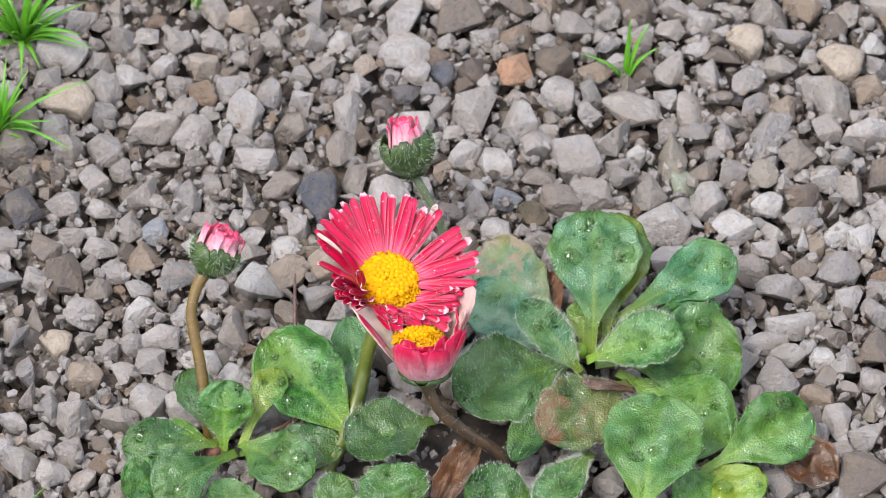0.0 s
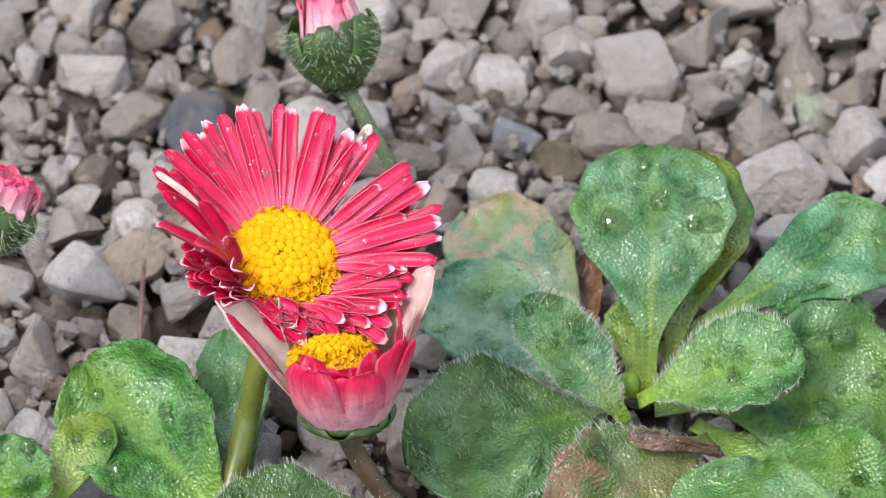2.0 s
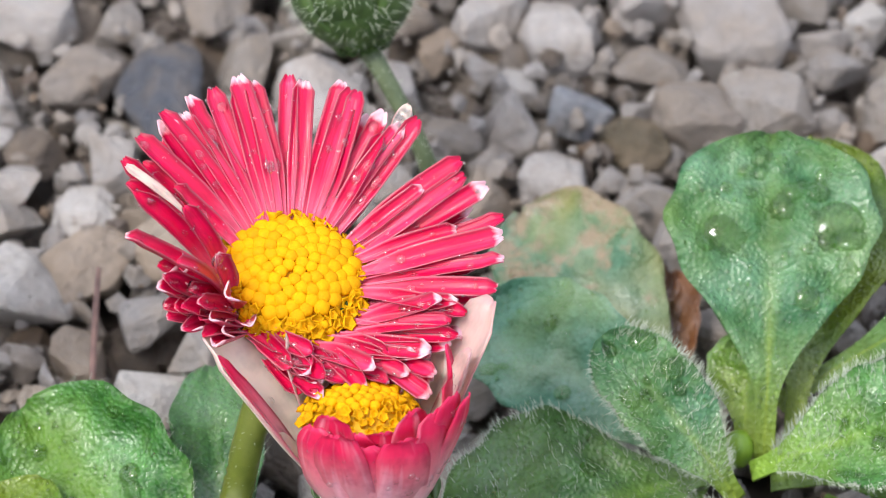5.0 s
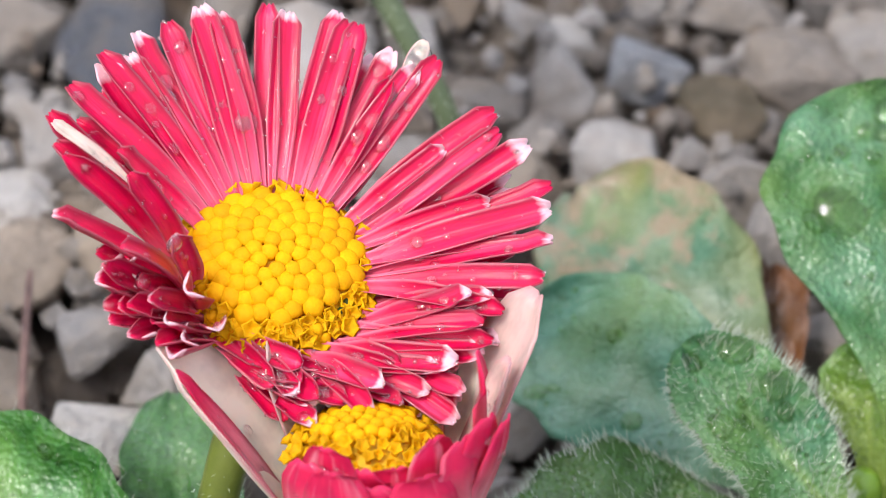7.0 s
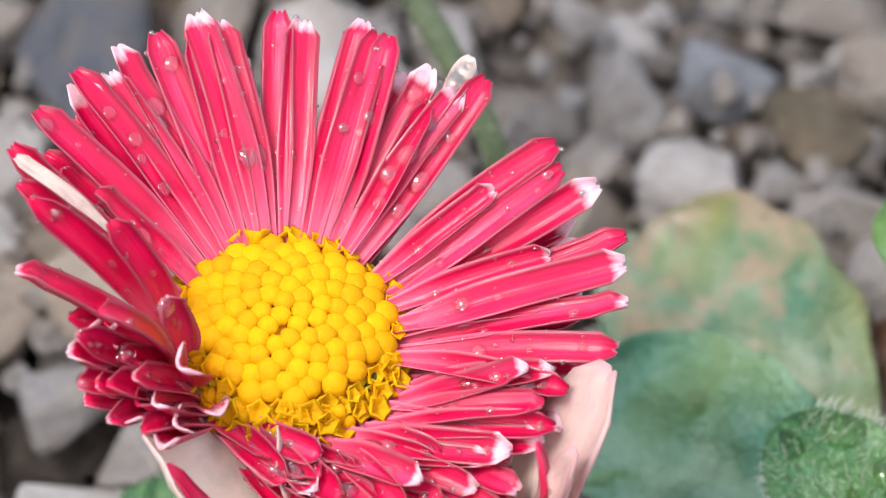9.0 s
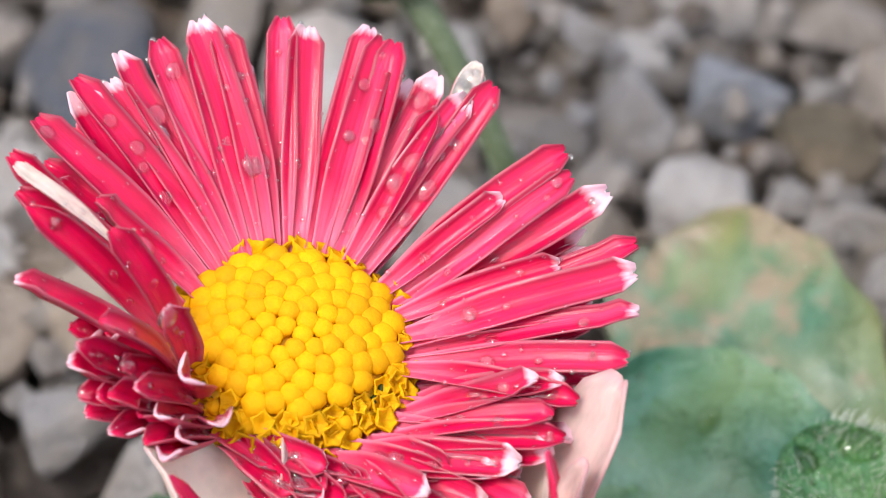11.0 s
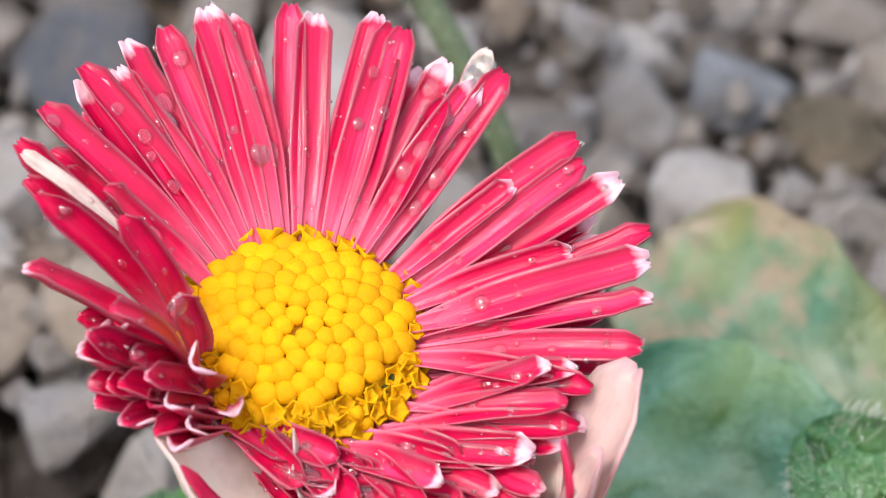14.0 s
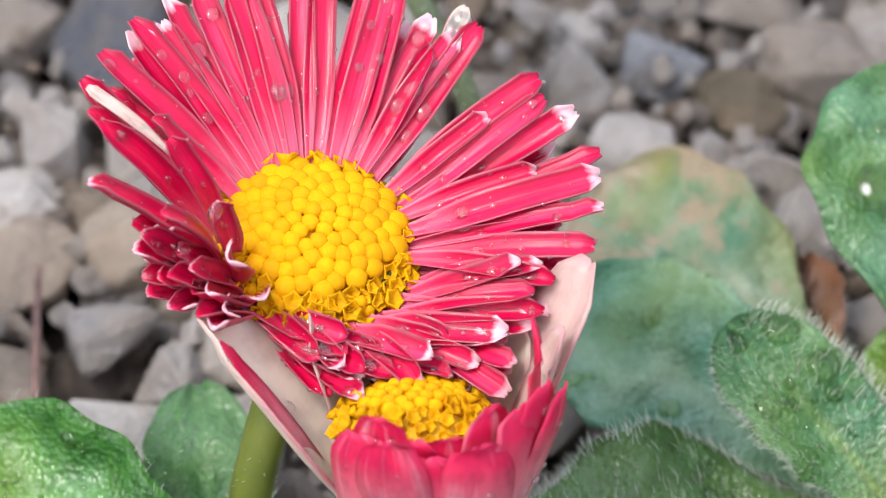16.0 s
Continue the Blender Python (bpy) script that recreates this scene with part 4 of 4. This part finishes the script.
def dome(parent, c, n, e1, e2, radius, height, mat, name="disc"):
    """A low dome, the seat of the florets."""
    verts, faces = [tuple(c + n * height)], []
    rings, ns = 7, 28
    for i in range(1, rings + 1):
        a = i / rings
        z = height * (1 - a * a)
        if i == rings:
            z = -0.2 * height - 0.8
        for s in range(ns):
            w = 2 * math.pi * s / ns
            verts.append(tuple(c + (e1 * math.cos(w) + e2 * math.sin(w)) * radius * min(a * 1.02, 1.0) + n * z))
    for s in range(ns):
        faces.append((0, 1 + s, 1 + (s + 1) % ns))
    for i in range(rings - 1):
        for s in range(ns):
            k = 1 + i * ns
            faces.append((k + s, k + ns + s, k + ns + (s + 1) % ns, k + (s + 1) % ns))
    faces.append(tuple(1 + (rings - 1) * ns + s for s in range(ns))[::-1])
    return part(name, verts, faces, mat, parent)


def florets(disc, c, n, e1, e2, radius, height, count, open_from):
    for k in range(count):
        rr = math.sqrt((k + 0.5) / count)
        a = k * 2.399963
        jr = radius * rr + rng.uniform(-0.05, 0.05)
        d = e1 * math.cos(a) + e2 * math.sin(a)
        z = height * (1 - rr * rr)
        slope = (n * radius + d * (2 * height * rr)).normalized()
        if rr > open_from - 0.22 * max(0.0, -math.sin(a)) + 0.05 * math.sin(3 * a):
            lean = (slope + d * rng.uniform(-0.2, 0.7) + n.cross(d) * rng.uniform(-0.5, 0.5)).normalized()
            size = radius * 0.1 * rng.uniform(0.75, 1.2)
            m = frame_of(c + d * jr + n * (z + rng.uniform(-0.2, 0.35)), lean, rng.uniform(0, 6), (size, size, size * 1.25))
            shared("floret", OPEN_FLORET, m, disc, "opened floret" if k % 9 == 0 else "")
        else:
            size = radius * 0.126 * (0.76 + 0.36 * rr) * rng.uniform(0.94, 1.06)
            m = frame_of(c + d * jr + n * (z + size * 0.25), slope, rng.uniform(0, 6), (size, size, size * 0.9))
            shared("floret", BUD_FLORET, m, disc)


def stem_hairs(stem, pts, rad, count, length, seed):
    r = random.Random(seed)
    roots = []
    for k in range(count):
        i = r.randrange(1, len(pts) - 1)
        d = (pts[i + 1] - pts[i - 1]).normalized()
        a = d.cross(V((r.gauss(0, 1), r.gauss(0, 1), r.gauss(0, 1)))).normalized()
        roots.append((pts[i] + d * r.uniform(-0.6, 0.6) + a * rad[i] * 0.9, a + d * r.uniform(-0.2, 0.5), length * r.uniform(0.6, 1.2), 0.03))
    hv, hf = hair_mesh(roots)
    part("hairs", hv, hf, HAIR, stem, "fine pale hairs", kind="stuff")


def bracts(parent, c, n, count, radius, height, seed, flare=0.0):
    """Green bracts that clasp a flower head from below."""
    r = random.Random(seed)
    e1 = n.cross(V((0.2, 0.9, 0.1))).normalized()
    e2 = n.cross(e1)
    for k in range(count):
        a = 2 * math.pi * (k + 0.3 * (k % 2)) / count
        d = e1 * math.cos(a) + e2 * math.sin(a)
        side = n.cross(d).normalized()
        rows, downs = [], []
        inner = 0.93 if k % 2 else 1.0
        h = height * r.uniform(0.88, 1.05)
        for i in range(9):
            t = i / 8
            ang = t * 2.15
            rad = radius * inner * (math.sin(ang) ** 0.75 + flare * max(0.0, t - 0.6))
            w = radius * 0.46 * math.sin(math.pi * min(0.98, t * 0.6 + 0.38)) ** 0.45
            row = []
            for j in range(7):
                s = 2 * j / 6 - 1
                row.append(c + n * (h * t) + d * (rad - 0.35 * w * s * s * (0.4 + t) * 0.5 + 0.12) + side * (s * w))
            rows.append(row)
            downs.append([-d] * 7)
        verts, faces = sheet(rows, 0.3, downs)
        part("bract", verts, faces, BRACT, parent)


def head_hairs(parent, c, n, radius, height, count, seed):
    r = random.Random(seed)
    e1 = n.cross(V((0.2, 0.9, 0.1))).normalized()
    e2 = n.cross(e1)
    roots = []
    for k in range(count):
        t = r.uniform(0.02, 0.95)
        a = r.uniform(0, 6.283)
        d = e1 * math.cos(a) + e2 * math.sin(a)
        rad = radius * math.sin(t * 2.15) ** 0.75 + 0.1
        roots.append((c + n * height * t + d * rad, d + n * r.uniform(-0.5, 0.5), r.uniform(0.9, 2.0), 0.03))
    hv, hf = hair_mesh(roots)
    part("hairs", hv, hf, HAIR, parent, "fine pale hairs", kind="stuff")


def basis_of(n, right):
    e1 = (right - n * right.dot(n)).normalized()
    return e1, n.cross(e1)


# -- the open crimson daisy --
FC = V((-4.0, 3.7, 37.5))
FN = V((0.1, -0.215, 0.97)).normalized()
F1, F2 = basis_of(FN, V((1, 0, 0)))
open_daisy = thing("daisy_flower", (-20.6, -26.7, 0), "open crimson daisy with yellow disc, beaded with rain, on olive stalk", "flower", "daisy flowers")
sv, sf, su, spts, srad = tube([(-20.6, -26.8, -1.9), (-16, -21.1, 2.9), (-11.8, -12.5, 6.7), (-9.1, -3.7, 13.5), (-7.6, -1.2, 21.2), (-4.2, 3.7, 32.7)], [1.75, 1.7, 1.65, 1.55, 1.5, 1.9])
stem = part("stem", sv, sf, STEM_GREEN, open_daisy, "olive-green stalk", su)
stem_hairs(stem, spts, srad, 160, 0.5, 3)
cup = FC - FN * 5.6
bracts(open_daisy, cup, FN, 13, 5.6, 5.6, 21, 0.3)
disc = dome(open_daisy, FC - FN * 0.8, FN, F1, F2, 7.0, 1.9, DISC)
florets(disc, FC - FN * 0.8, FN, F1, F2, 6.75, 2.0, 140, 0.87)
# more opened florets, crowded along the near rim
for k in range(46):
    a = radians(rng.uniform(178, 362))
    rr = 6.75 * rng.uniform(0.72, 1.02)
    d = F1 * math.cos(a) + F2 * math.sin(a)
    size = rng.uniform(0.4, 0.62)
    z = 2.0 * (1 - (rr / 6.75) ** 2) - 0.8 + rng.uniform(-0.1, 0.35)
    lean = (FN + d * rng.uniform(0.0, 0.9) + FN.cross(d) * rng.uniform(-0.6, 0.6)).normalized()
    shared("floret", OPEN_FLORET if k % 3 else BUD_FLORET, frame_of(FC + d * rr + FN * z, lean, rng.uniform(0, 6), (size, size, size * 1.2)), disc)
# the lens stays focused on the open daisy
cam.data.dof.use_dof = True
cam.data.dof.focus_object = disc.children[40]
cam.data.dof.aperture_fstop = 40.0
prng = random.Random(8)
front = []


def around(a):
    return F1 * math.cos(a) + F2 * math.sin(a)


def ray_petal(root_at, tip, width, seed, bend=-12.0, trough=0.6, twist=0.0, mat=PETAL, blunt=0.93, deep=0.9, radius=5.2, label=""):
    """A petal from the disc's rim, at the azimuth root_at, to a tip (along F1, along F2, above the disc)."""
    a = radians(root_at)
    root = FC + around(a) * radius - FN * deep
    way = FC + (F1 * tip[0] + F2 * tip[1]) * 1.03 + FN * tip[2] - root
    flat = way - FN * way.dot(FN)
    rise = math.degrees(math.atan2(way.dot(FN), flat.length))
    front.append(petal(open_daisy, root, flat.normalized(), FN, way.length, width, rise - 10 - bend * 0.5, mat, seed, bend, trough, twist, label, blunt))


# the fan that one sees flat: azimuth and length of each petal
FAN = [146, 14.3, 139, 14, 133, 14.5, 129, 13.4, 124, 14.5, 118.5, 14.3, 113, 13.3, 108.5, 14.7, 104, 14, 97, 14.3, 91.5, 13.8, 83, 14.3, 78.5, 13.8, 73, 13.8, 67, 13, 62, 12.7, 55, 14, 41, 14, 31, 13.5, 26, 14.7, 16.5, 15, 10, 14.7, 3, 14.5, 356, 14]
for k in range(0, len(FAN), 2):
    a, ln = radians(FAN[k]), FAN[k + 1]
    flat = 5.2 + ln * math.cos(radians(22))
    ray_petal(FAN[k] + prng.uniform(-2.5, 2.5), (flat * math.cos(a), flat * math.sin(a), ln * math.sin(radians(22)) - 0.9), prng.uniform(1.95, 2.4), 300 + k, prng.uniform(-16, -6), prng.uniform(0.25, 0.55), prng.uniform(-22, 22))
# a second row that fills the gaps from behind
for k in range(22):
    phi = -2 + k * 7.0 + prng.uniform(-2, 2)
    if 44 < phi < 53 or 34 < phi < 39:
        continue
    a, ln = radians(phi), prng.uniform(11.5, 13.0)
    flat = 5.0 + ln * math.cos(radians(16))
    ray_petal(phi, (flat * math.cos(a), flat * math.sin(a), ln * math.sin(radians(16)) - 1.6), prng.uniform(1.7, 2.1), 600 + k, prng.uniform(-14, -4), prng.uniform(0.4, 0.8), prng.uniform(-25, 25), deep=1.6, radius=4.8)
# short young petals over the roots of the fan
for k, (phi, ln, up) in enumerate(((37, 9.3, 3.2), (60, 10.5, 3.6), (152, 8.0, 4.5), (20, 10.5, 3.0), (8, 10.0, 2.6), (349, 11.5, 3.0))):
    a = radians(phi)
    flat = 5.3 + ln * 0.93
    ray_petal(phi + 3, (flat * math.cos(a), flat * math.sin(a), up), prng.uniform(1.6, 1.9), 650 + k, -8, 0.9, prng.uniform(-30, 30), deep=0.5)
# petals on the outer left, one of them folded over so that its white back shows
ray_petal(168, (-16.4, 5.9, 7.8), 1.9, 671, -4, 0.5, 10, deep=1.2)
ray_petal(164, (-15.7, 5.9, 8.3), 0.95, 672, -2, 0.5, 20, mat=PETAL_CREAM, deep=-4.9, radius=10.9, label="petal folded over, white back")
ray_petal(60, (9.1, 16.3, 4.6), 1.5, 673, 10, 0.4, 0, mat=PETAL_CREAM, deep=-3.6, radius=16.4, blunt=0.6, label="white curled petal tip")
LEFT = [195, -15.4, -0.1, 6, 176, -16, 3.9, 7, 180, -14.9, 3.7, 8, 184, -10.4, 1.8, 9, 202, -7.1, -1.8, 7.3, 212, -12.3, -5.1, 5, 221, -11.4, -6.5, 4, 207, -11.8, -4.6, 6.5, 224, -9.9, -6.8, 5.5, 236, -7.9, -8.1, 3.2, 226, -3.6, -8, 5.6, 214, -6.1, -5.4, 6.6, 218, -8.6, -6.1, 6.5, 200, -10.7, -3.6, 8]
for k in range(0, len(LEFT), 4):
    ray_petal(LEFT[k], LEFT[k + 1:k + 4], prng.uniform(1.8, 2.4), 700 + k, prng.uniform(-30, -8), prng.uniform(0.5, 1.0), prng.uniform(-35, 35), deep=prng.uniform(1.0, 2.0), radius=6.3, blunt=prng.uniform(0.8, 0.92))
for k in range(14):
    phi = 186 + k * 3.6 + prng.uniform(-2, 2)
    a = radians(phi)
    out = prng.uniform(9.5, 13)
    ray_petal(phi, (out * math.cos(a), out * math.sin(a), prng.uniform(2.0, 5.5)), prng.uniform(1.7, 2.3), 760 + k, prng.uniform(-20, 0), prng.uniform(0.5, 0.9), prng.uniform(-40, 40), deep=prng.uniform(1.4, 2.6), radius=6.0, blunt=prng.uniform(0.8, 0.92))
# the near side: crowded petals that sweep sideways along and under the rim
SWEEP = [318, 14.2, -4.4, 3.4, 310, 15, -5.6, 2.6, 303, 14.4, -6.6, 1.9, 291, 11.4, -8.2, 1.4, 281, 8.6, -9.4, 0.4, 327, 13.2, -3.0, 3.8, 335, 14.6, -2.4, 3.6, 298, 12.6, -7.4, 2.2]
for k in range(0, len(SWEEP), 4):
    ray_petal(SWEEP[k], SWEEP[k + 1:k + 4], prng.uniform(1.8, 2.3), 800 + k, prng.uniform(-18, -4), prng.uniform(0.4, 0.8), prng.uniform(-30, 30), deep=1.6, radius=6.6, blunt=prng.uniform(0.8, 0.92))
for k in range(56):
    phi = 226 + k * 2.05 + prng.uniform(-2, 2)
    layer = k % 4
    a = radians(phi)
    swing = radians(prng.uniform(316, 350) if phi < 318 else phi + prng.uniform(6, 24))
    ln = prng.uniform(4.5, 7.0) if layer < 2 else prng.uniform(6.0, 8.5)
    deep = 0.9 + 0.6 * layer
    tip = around(a) * 6.7 + around(swing) * ln
    ray_petal(phi, (tip.dot(F1), tip.dot(F2), -deep + ln * prng.uniform(0.18, 0.42)), prng.uniform(1.7, 2.3), 850 + k, prng.uniform(-24, 6), prng.uniform(0.3, 0.8), prng.uniform(-50, 30), deep=deep, radius=6.7 - 0.1 * layer, blunt=prng.uniform(0.78, 0.9))
for k in range(10):
    phi = 312 + k * 4.2 + prng.uniform(-1.5, 1.5)
    a, ln = radians(phi), prng.uniform(8.5, 11.5)
    tip = around(a) * 5.6 + around(a + radians(10)) * ln
    ray_petal(phi, (tip.dot(F1), tip.dot(F2), ln * prng.uniform(0.16, 0.3) - 1.6), prng.uniform(1.9, 2.3), 940 + k, prng.uniform(-14, 0), prng.uniform(0.3, 0.6), prng.uniform(-30, 30), deep=1.7, radius=5.6)
for ob, rows, downs in front:
    beads = []
    for k in range(prng.randrange(5, 16)):
        i, j = prng.randrange(3, 15), prng.choice((0, 1, 1, 2, 4, 6, 7, 7, 8))
        beads.append((rows[i][j], -downs[i][j], prng.choice((0.07, 0.09, 0.11, 0.14, 0.18))))
    dew(ob, beads)
    for k in range(prng.choice((1, 2, 3, 4, 5))):
        i, j = prng.randrange(5, 14), prng.randrange(3, 6)
        drop(rows[i][j] - downs[i][j] * 0.02, -downs[i][j], prng.choice((0.16, 0.2, 0.25, 0.3, 0.4, 0.55, 0.7)), ob, 0.6, PETAL_DROP)

# -- the half-closed daisy below it --
SB = V((4.7, -12.6, 25.4))
SN = V((-0.06, 0.36, 0.93)).normalized()
S1, S2 = basis_of(SN, V((1, 0, 0)))
SC = SB + SN * 9.6 + V((-1.2, 0.0, 0.0))
half_daisy = thing("daisy_flower", (23.5, -16.4, 0), "half-closed pink and cream daisy on dark reddish stalk", "flower", "daisy flowers")
sv, sf, su, spts, srad = tube([(23.5, -16.4, -1), (21, -16, 3.9), (13.1, -15.4, 10.7), (9, -15.4, 15.5), (5.4, -13.8, 21.8), (4.7, -12.6, 25.2)], [1.3, 1.3, 1.3, 1.25, 1.3, 1.8])
stem = part("stem", sv, sf, STEM_BROWN, half_daisy, "dark reddish-brown stalk", su)
stem_hairs(stem, spts, srad, 200, 0.8, 4)
bracts(half_daisy, SB - SN * 0.8, SN, 11, 5.9, 3.4, 22, 0.0)
disc = dome(half_daisy, SC - SN * 0.8, SN, S1, S2, 5.1, 2.2, DISC)
florets(disc, SC - SN * 0.8, SN, S1, S2, 5.3, 2.4, 115, 0.62)
OUTER = [238, 12.3, 33, 5.4, 254, 12.6, 33, 5.6, 270, 10.6, 34, 5.6, 292, 11.8, 33, 5.6, 314, 13.2, 34, 5.4, 336, 13.6, 42, 4.8, 244, 12.8, 38, 5.0, 262, 11.2, 38, 5.0, 281, 11.0, 38, 5.0, 303, 13.0, 38, 5.0, 325, 14.5, 42, 4.6, 350, 16.5, 54, 3.6, 184, 17.5, 44, 3.0]
for k in range(0, len(OUTER), 4):
    a = radians(OUTER[k])
    d = S1 * math.cos(a) + S2 * math.sin(a)
    inner_row = 24 <= k < 48
    ob, rows, downs = petal(half_daisy, SB + SN * 1.2 + d * (3.9 if inner_row else 4.6), d, SN, OUTER[k + 1], OUTER[k + 3], OUTER[k + 2], PETAL_PINK, 900 + k, 46 if 200 < OUTER[k] < 320 else 28 if OUTER[k] > 200 else 6, 0.26, prng.uniform(-12, 12), blunt=prng.uniform(0.68, 0.8))
    for q in range(6):
        i, j = prng.randrange(4, 13), prng.randrange(2, 7)
        drop(rows[i][j] + downs[i][j] * 0.2, downs[i][j], prng.uniform(0.12, 0.42), ob, 0.7, PETAL_DROP)
INNER = [170, 18.5, 43, 11.0, 140, 14, 56, 6.5, 30, 18.0, 52, 7.0, 10, 14, 62, 4.6, 52, 13, 60, 6.0, 76, 11, 62, 6.0, 98, 10.5, 62, 6.0, 116, 11, 60, 6.0]
for k in range(0, len(INNER), 4):
    a = radians(INNER[k])
    d = S1 * math.cos(a) + S2 * math.sin(a)
    ob, rows, downs = petal(half_daisy, SB + SN * 2.0 + d * 4.0, d, SN, INNER[k + 1], INNER[k + 3], INNER[k + 2], PETAL_BLUSH if INNER[k] < 40 else PETAL_CREAM, 950 + k, -6, 0.3, label="cream petal with reddish edge", blunt=0.7)
    for q in range(3):
        i, j = prng.randrange(5, 13), prng.randrange(1, 8)
        drop(rows[i][j] - downs[i][j] * 0.05, -downs[i][j], prng.uniform(0.15, 0.45), ob, 0.8, PETAL_DROP)


# -- the two buds --
def bud(foot, stalk, radii, stem_mat, c, n, radius, height, label, stem_label, seed, tall, rise):
    th = thing("daisy_bud", foot, label, "flower bud", "daisy buds")
    n = V(n).normalized()
    c = V(c)
    sv, sf, su, spts, srad = tube(stalk, radii)
    st = part("stem", sv, sf, stem_mat, th, stem_label, su)
    stem_hairs(st, spts, srad, 260, 0.9, seed)
    e1, e2 = basis_of(n, V((1, 0, 0)))
    core = dome(th, c + n * (height * 0.5), n, e1, e2, radius * 0.86, height * 0.35, BRACT, "receptacle")
    # underside of the head
    vs, fs = [], []
    for i in range(8):
        a = i / 7 * 1.57
        for s in range(20):
            w = 2 * math.pi * s / 20
            vs.append(c + (e1 * math.cos(w) + e2 * math.sin(w)) * radius * 0.93 * math.sin(a + 0.02) ** 0.75 + n * height * 0.55 * (i / 7) ** 1.3)
    for i in range(7):
        for s in range(20):
            fs.append((i * 20 + s, i * 20 + (s + 1) % 20, (i + 1) * 20 + (s + 1) % 20, (i + 1) * 20 + s))
    part("calyx", vs, fs, BRACT, th)
    bracts(th, c, n, 13, radius, height, seed)
    head_hairs(core, c, n, radius, height, 700, seed + 1)
    r = random.Random(seed)
    for ring, cnt in ((0.74, 15), (0.5, 10), (0.25, 5)):
        for k in range(cnt):
            a = 2 * math.pi * (k + ring) / cnt
            d = e1 * math.cos(a) + e2 * math.sin(a)
            ob, rows, downs = petal(th, c + n * height * 0.45 + d * radius * ring, d, n, tall * r.uniform(0.85, 1.1), radius * 0.42, rise + (1 - ring) * 16 + r.uniform(-6, 6), PETAL_BUD, seed * 50 + k, 8 * (1 if ring > 0.6 else 0), -0.3)
            if r.random() < 0.35:
                drop(rows[12][4] + downs[12][4] * 0.1, downs[12][4], r.uniform(0.15, 0.3), ob, 0.8)
    return th


bud((-41.8, -11.8, 0), [(-41.8, -12, -0.8), (-42.3, -8.6, 3.8), (-44.4, -0.2, 12), (-46.5, 6.9, 18.8), (-45.5, 11.7, 23.2), (-43.7, 14.3, 25.2)], [1.25, 1.25, 1.25, 1.25, 1.25, 1.7], STEM_TAN,
    (-43.7, 14, 24.8), (0.36, 0.5, 0.74), 5.7, 7.6, "closed daisy bud with pink petal tips on bent stalk", "tan-green bent stalk", 41, 7.4, 74)
bud((9.9, 30.5, 0), [(9.9, 30.2, -0.7), (9.3, 32.7, 5.6), (7.8, 36.4, 11.9), (5.6, 38.3, 18.2), (2.4, 41.4, 23.1), (0.1, 44, 25.3)], [0.85, 0.85, 0.88, 0.9, 0.95, 1.05, 1.5], STEM_GREY,
    (0.1, 43.7, 24.8), (-0.2, 0.5, 0.82), 6.1, 9.6, "closed hairy daisy bud with pink and white petals", "grey-green hairy stalk", 42, 8.6, 84)


# ---- grass, twig ----
def grass_tuft(foot, blades, seed, label, tall=1.0):
    r = random.Random(seed)
    th = thing("grass_tuft", foot, label, "grass", "grass tufts")
    for k in range(blades):
        a = r.uniform(0, 6.28)
        out = V((math.cos(a), math.sin(a), 0))
        h, w = r.uniform(8, 19) * tall, r.uniform(0.35, 0.75) * tall
        lean = r.uniform(0.2, 0.9)
        side = out.cross(UP)
        rows, downs, uvs = [], [], []
        for i in range(9):
            t = i / 8
            p = V(foot) + out * (lean * h * t * t + 0.8) + UP * (h * t * (1 - 0.35 * lean * t) - 3)
            ww = w * (1 - t ** 2.2) + 0.05
            rows.append([p - side * ww + UP * 0.25 * ww, p, p + side * ww + UP * 0.25 * ww])
            downs.append([-out] * 3)
        verts, faces = sheet(rows, 0.2, downs)
        part("blade", verts, faces, GRASS, th)


grass_tuft((47, 96, 0), 7, 1, "small bright green grass tuft in gravel")
grass_tuft((-89.7, 99.3, 0), 52, 2, "dense fresh green grass tuft in gravel", 1.5)
grass_tuft((-92.9, 72.3, 0), 40, 3, "fresh green grass tuft at gravel edge", 1.35)
grass_tuft((-50.9, 111.7, 0), 6, 4, "small green sprout between stones")
grass_tuft((-80.3, -33.1, 0), 3, 5, "few green grass blades in gravel")
tv, tf, tu, _, _ = tube([(-24.1, 12, 3), (-24.5, 17.1, 5.5), (-24.8, 24.1, 6.5), (-25, 30, 6)], [0.3, 0.35, 0.35, 0.25], 7)
twig = thing("twig", (-24.1, 11.8, 0), "thin dark reddish twig lying on gravel", "twig")
part("stalk", tv, tf, TWIG, twig, "", tu)

# ---- the nearest gravel stones, each of its own ----
STONE_MESH = [raw_mesh("stone", vs, fs, STONE, smooth=False) for vs, fs in CHIPS]
for x, y, r in near[:300]:
    m = tilt_matrix(x, y, r * 0.35 - 0.8, r * 1.15, srng.uniform(0.6, 0.95), srng)
    shared("stone", STONE_MESH[srng.randrange(len(STONE_MESH))], m, ground)
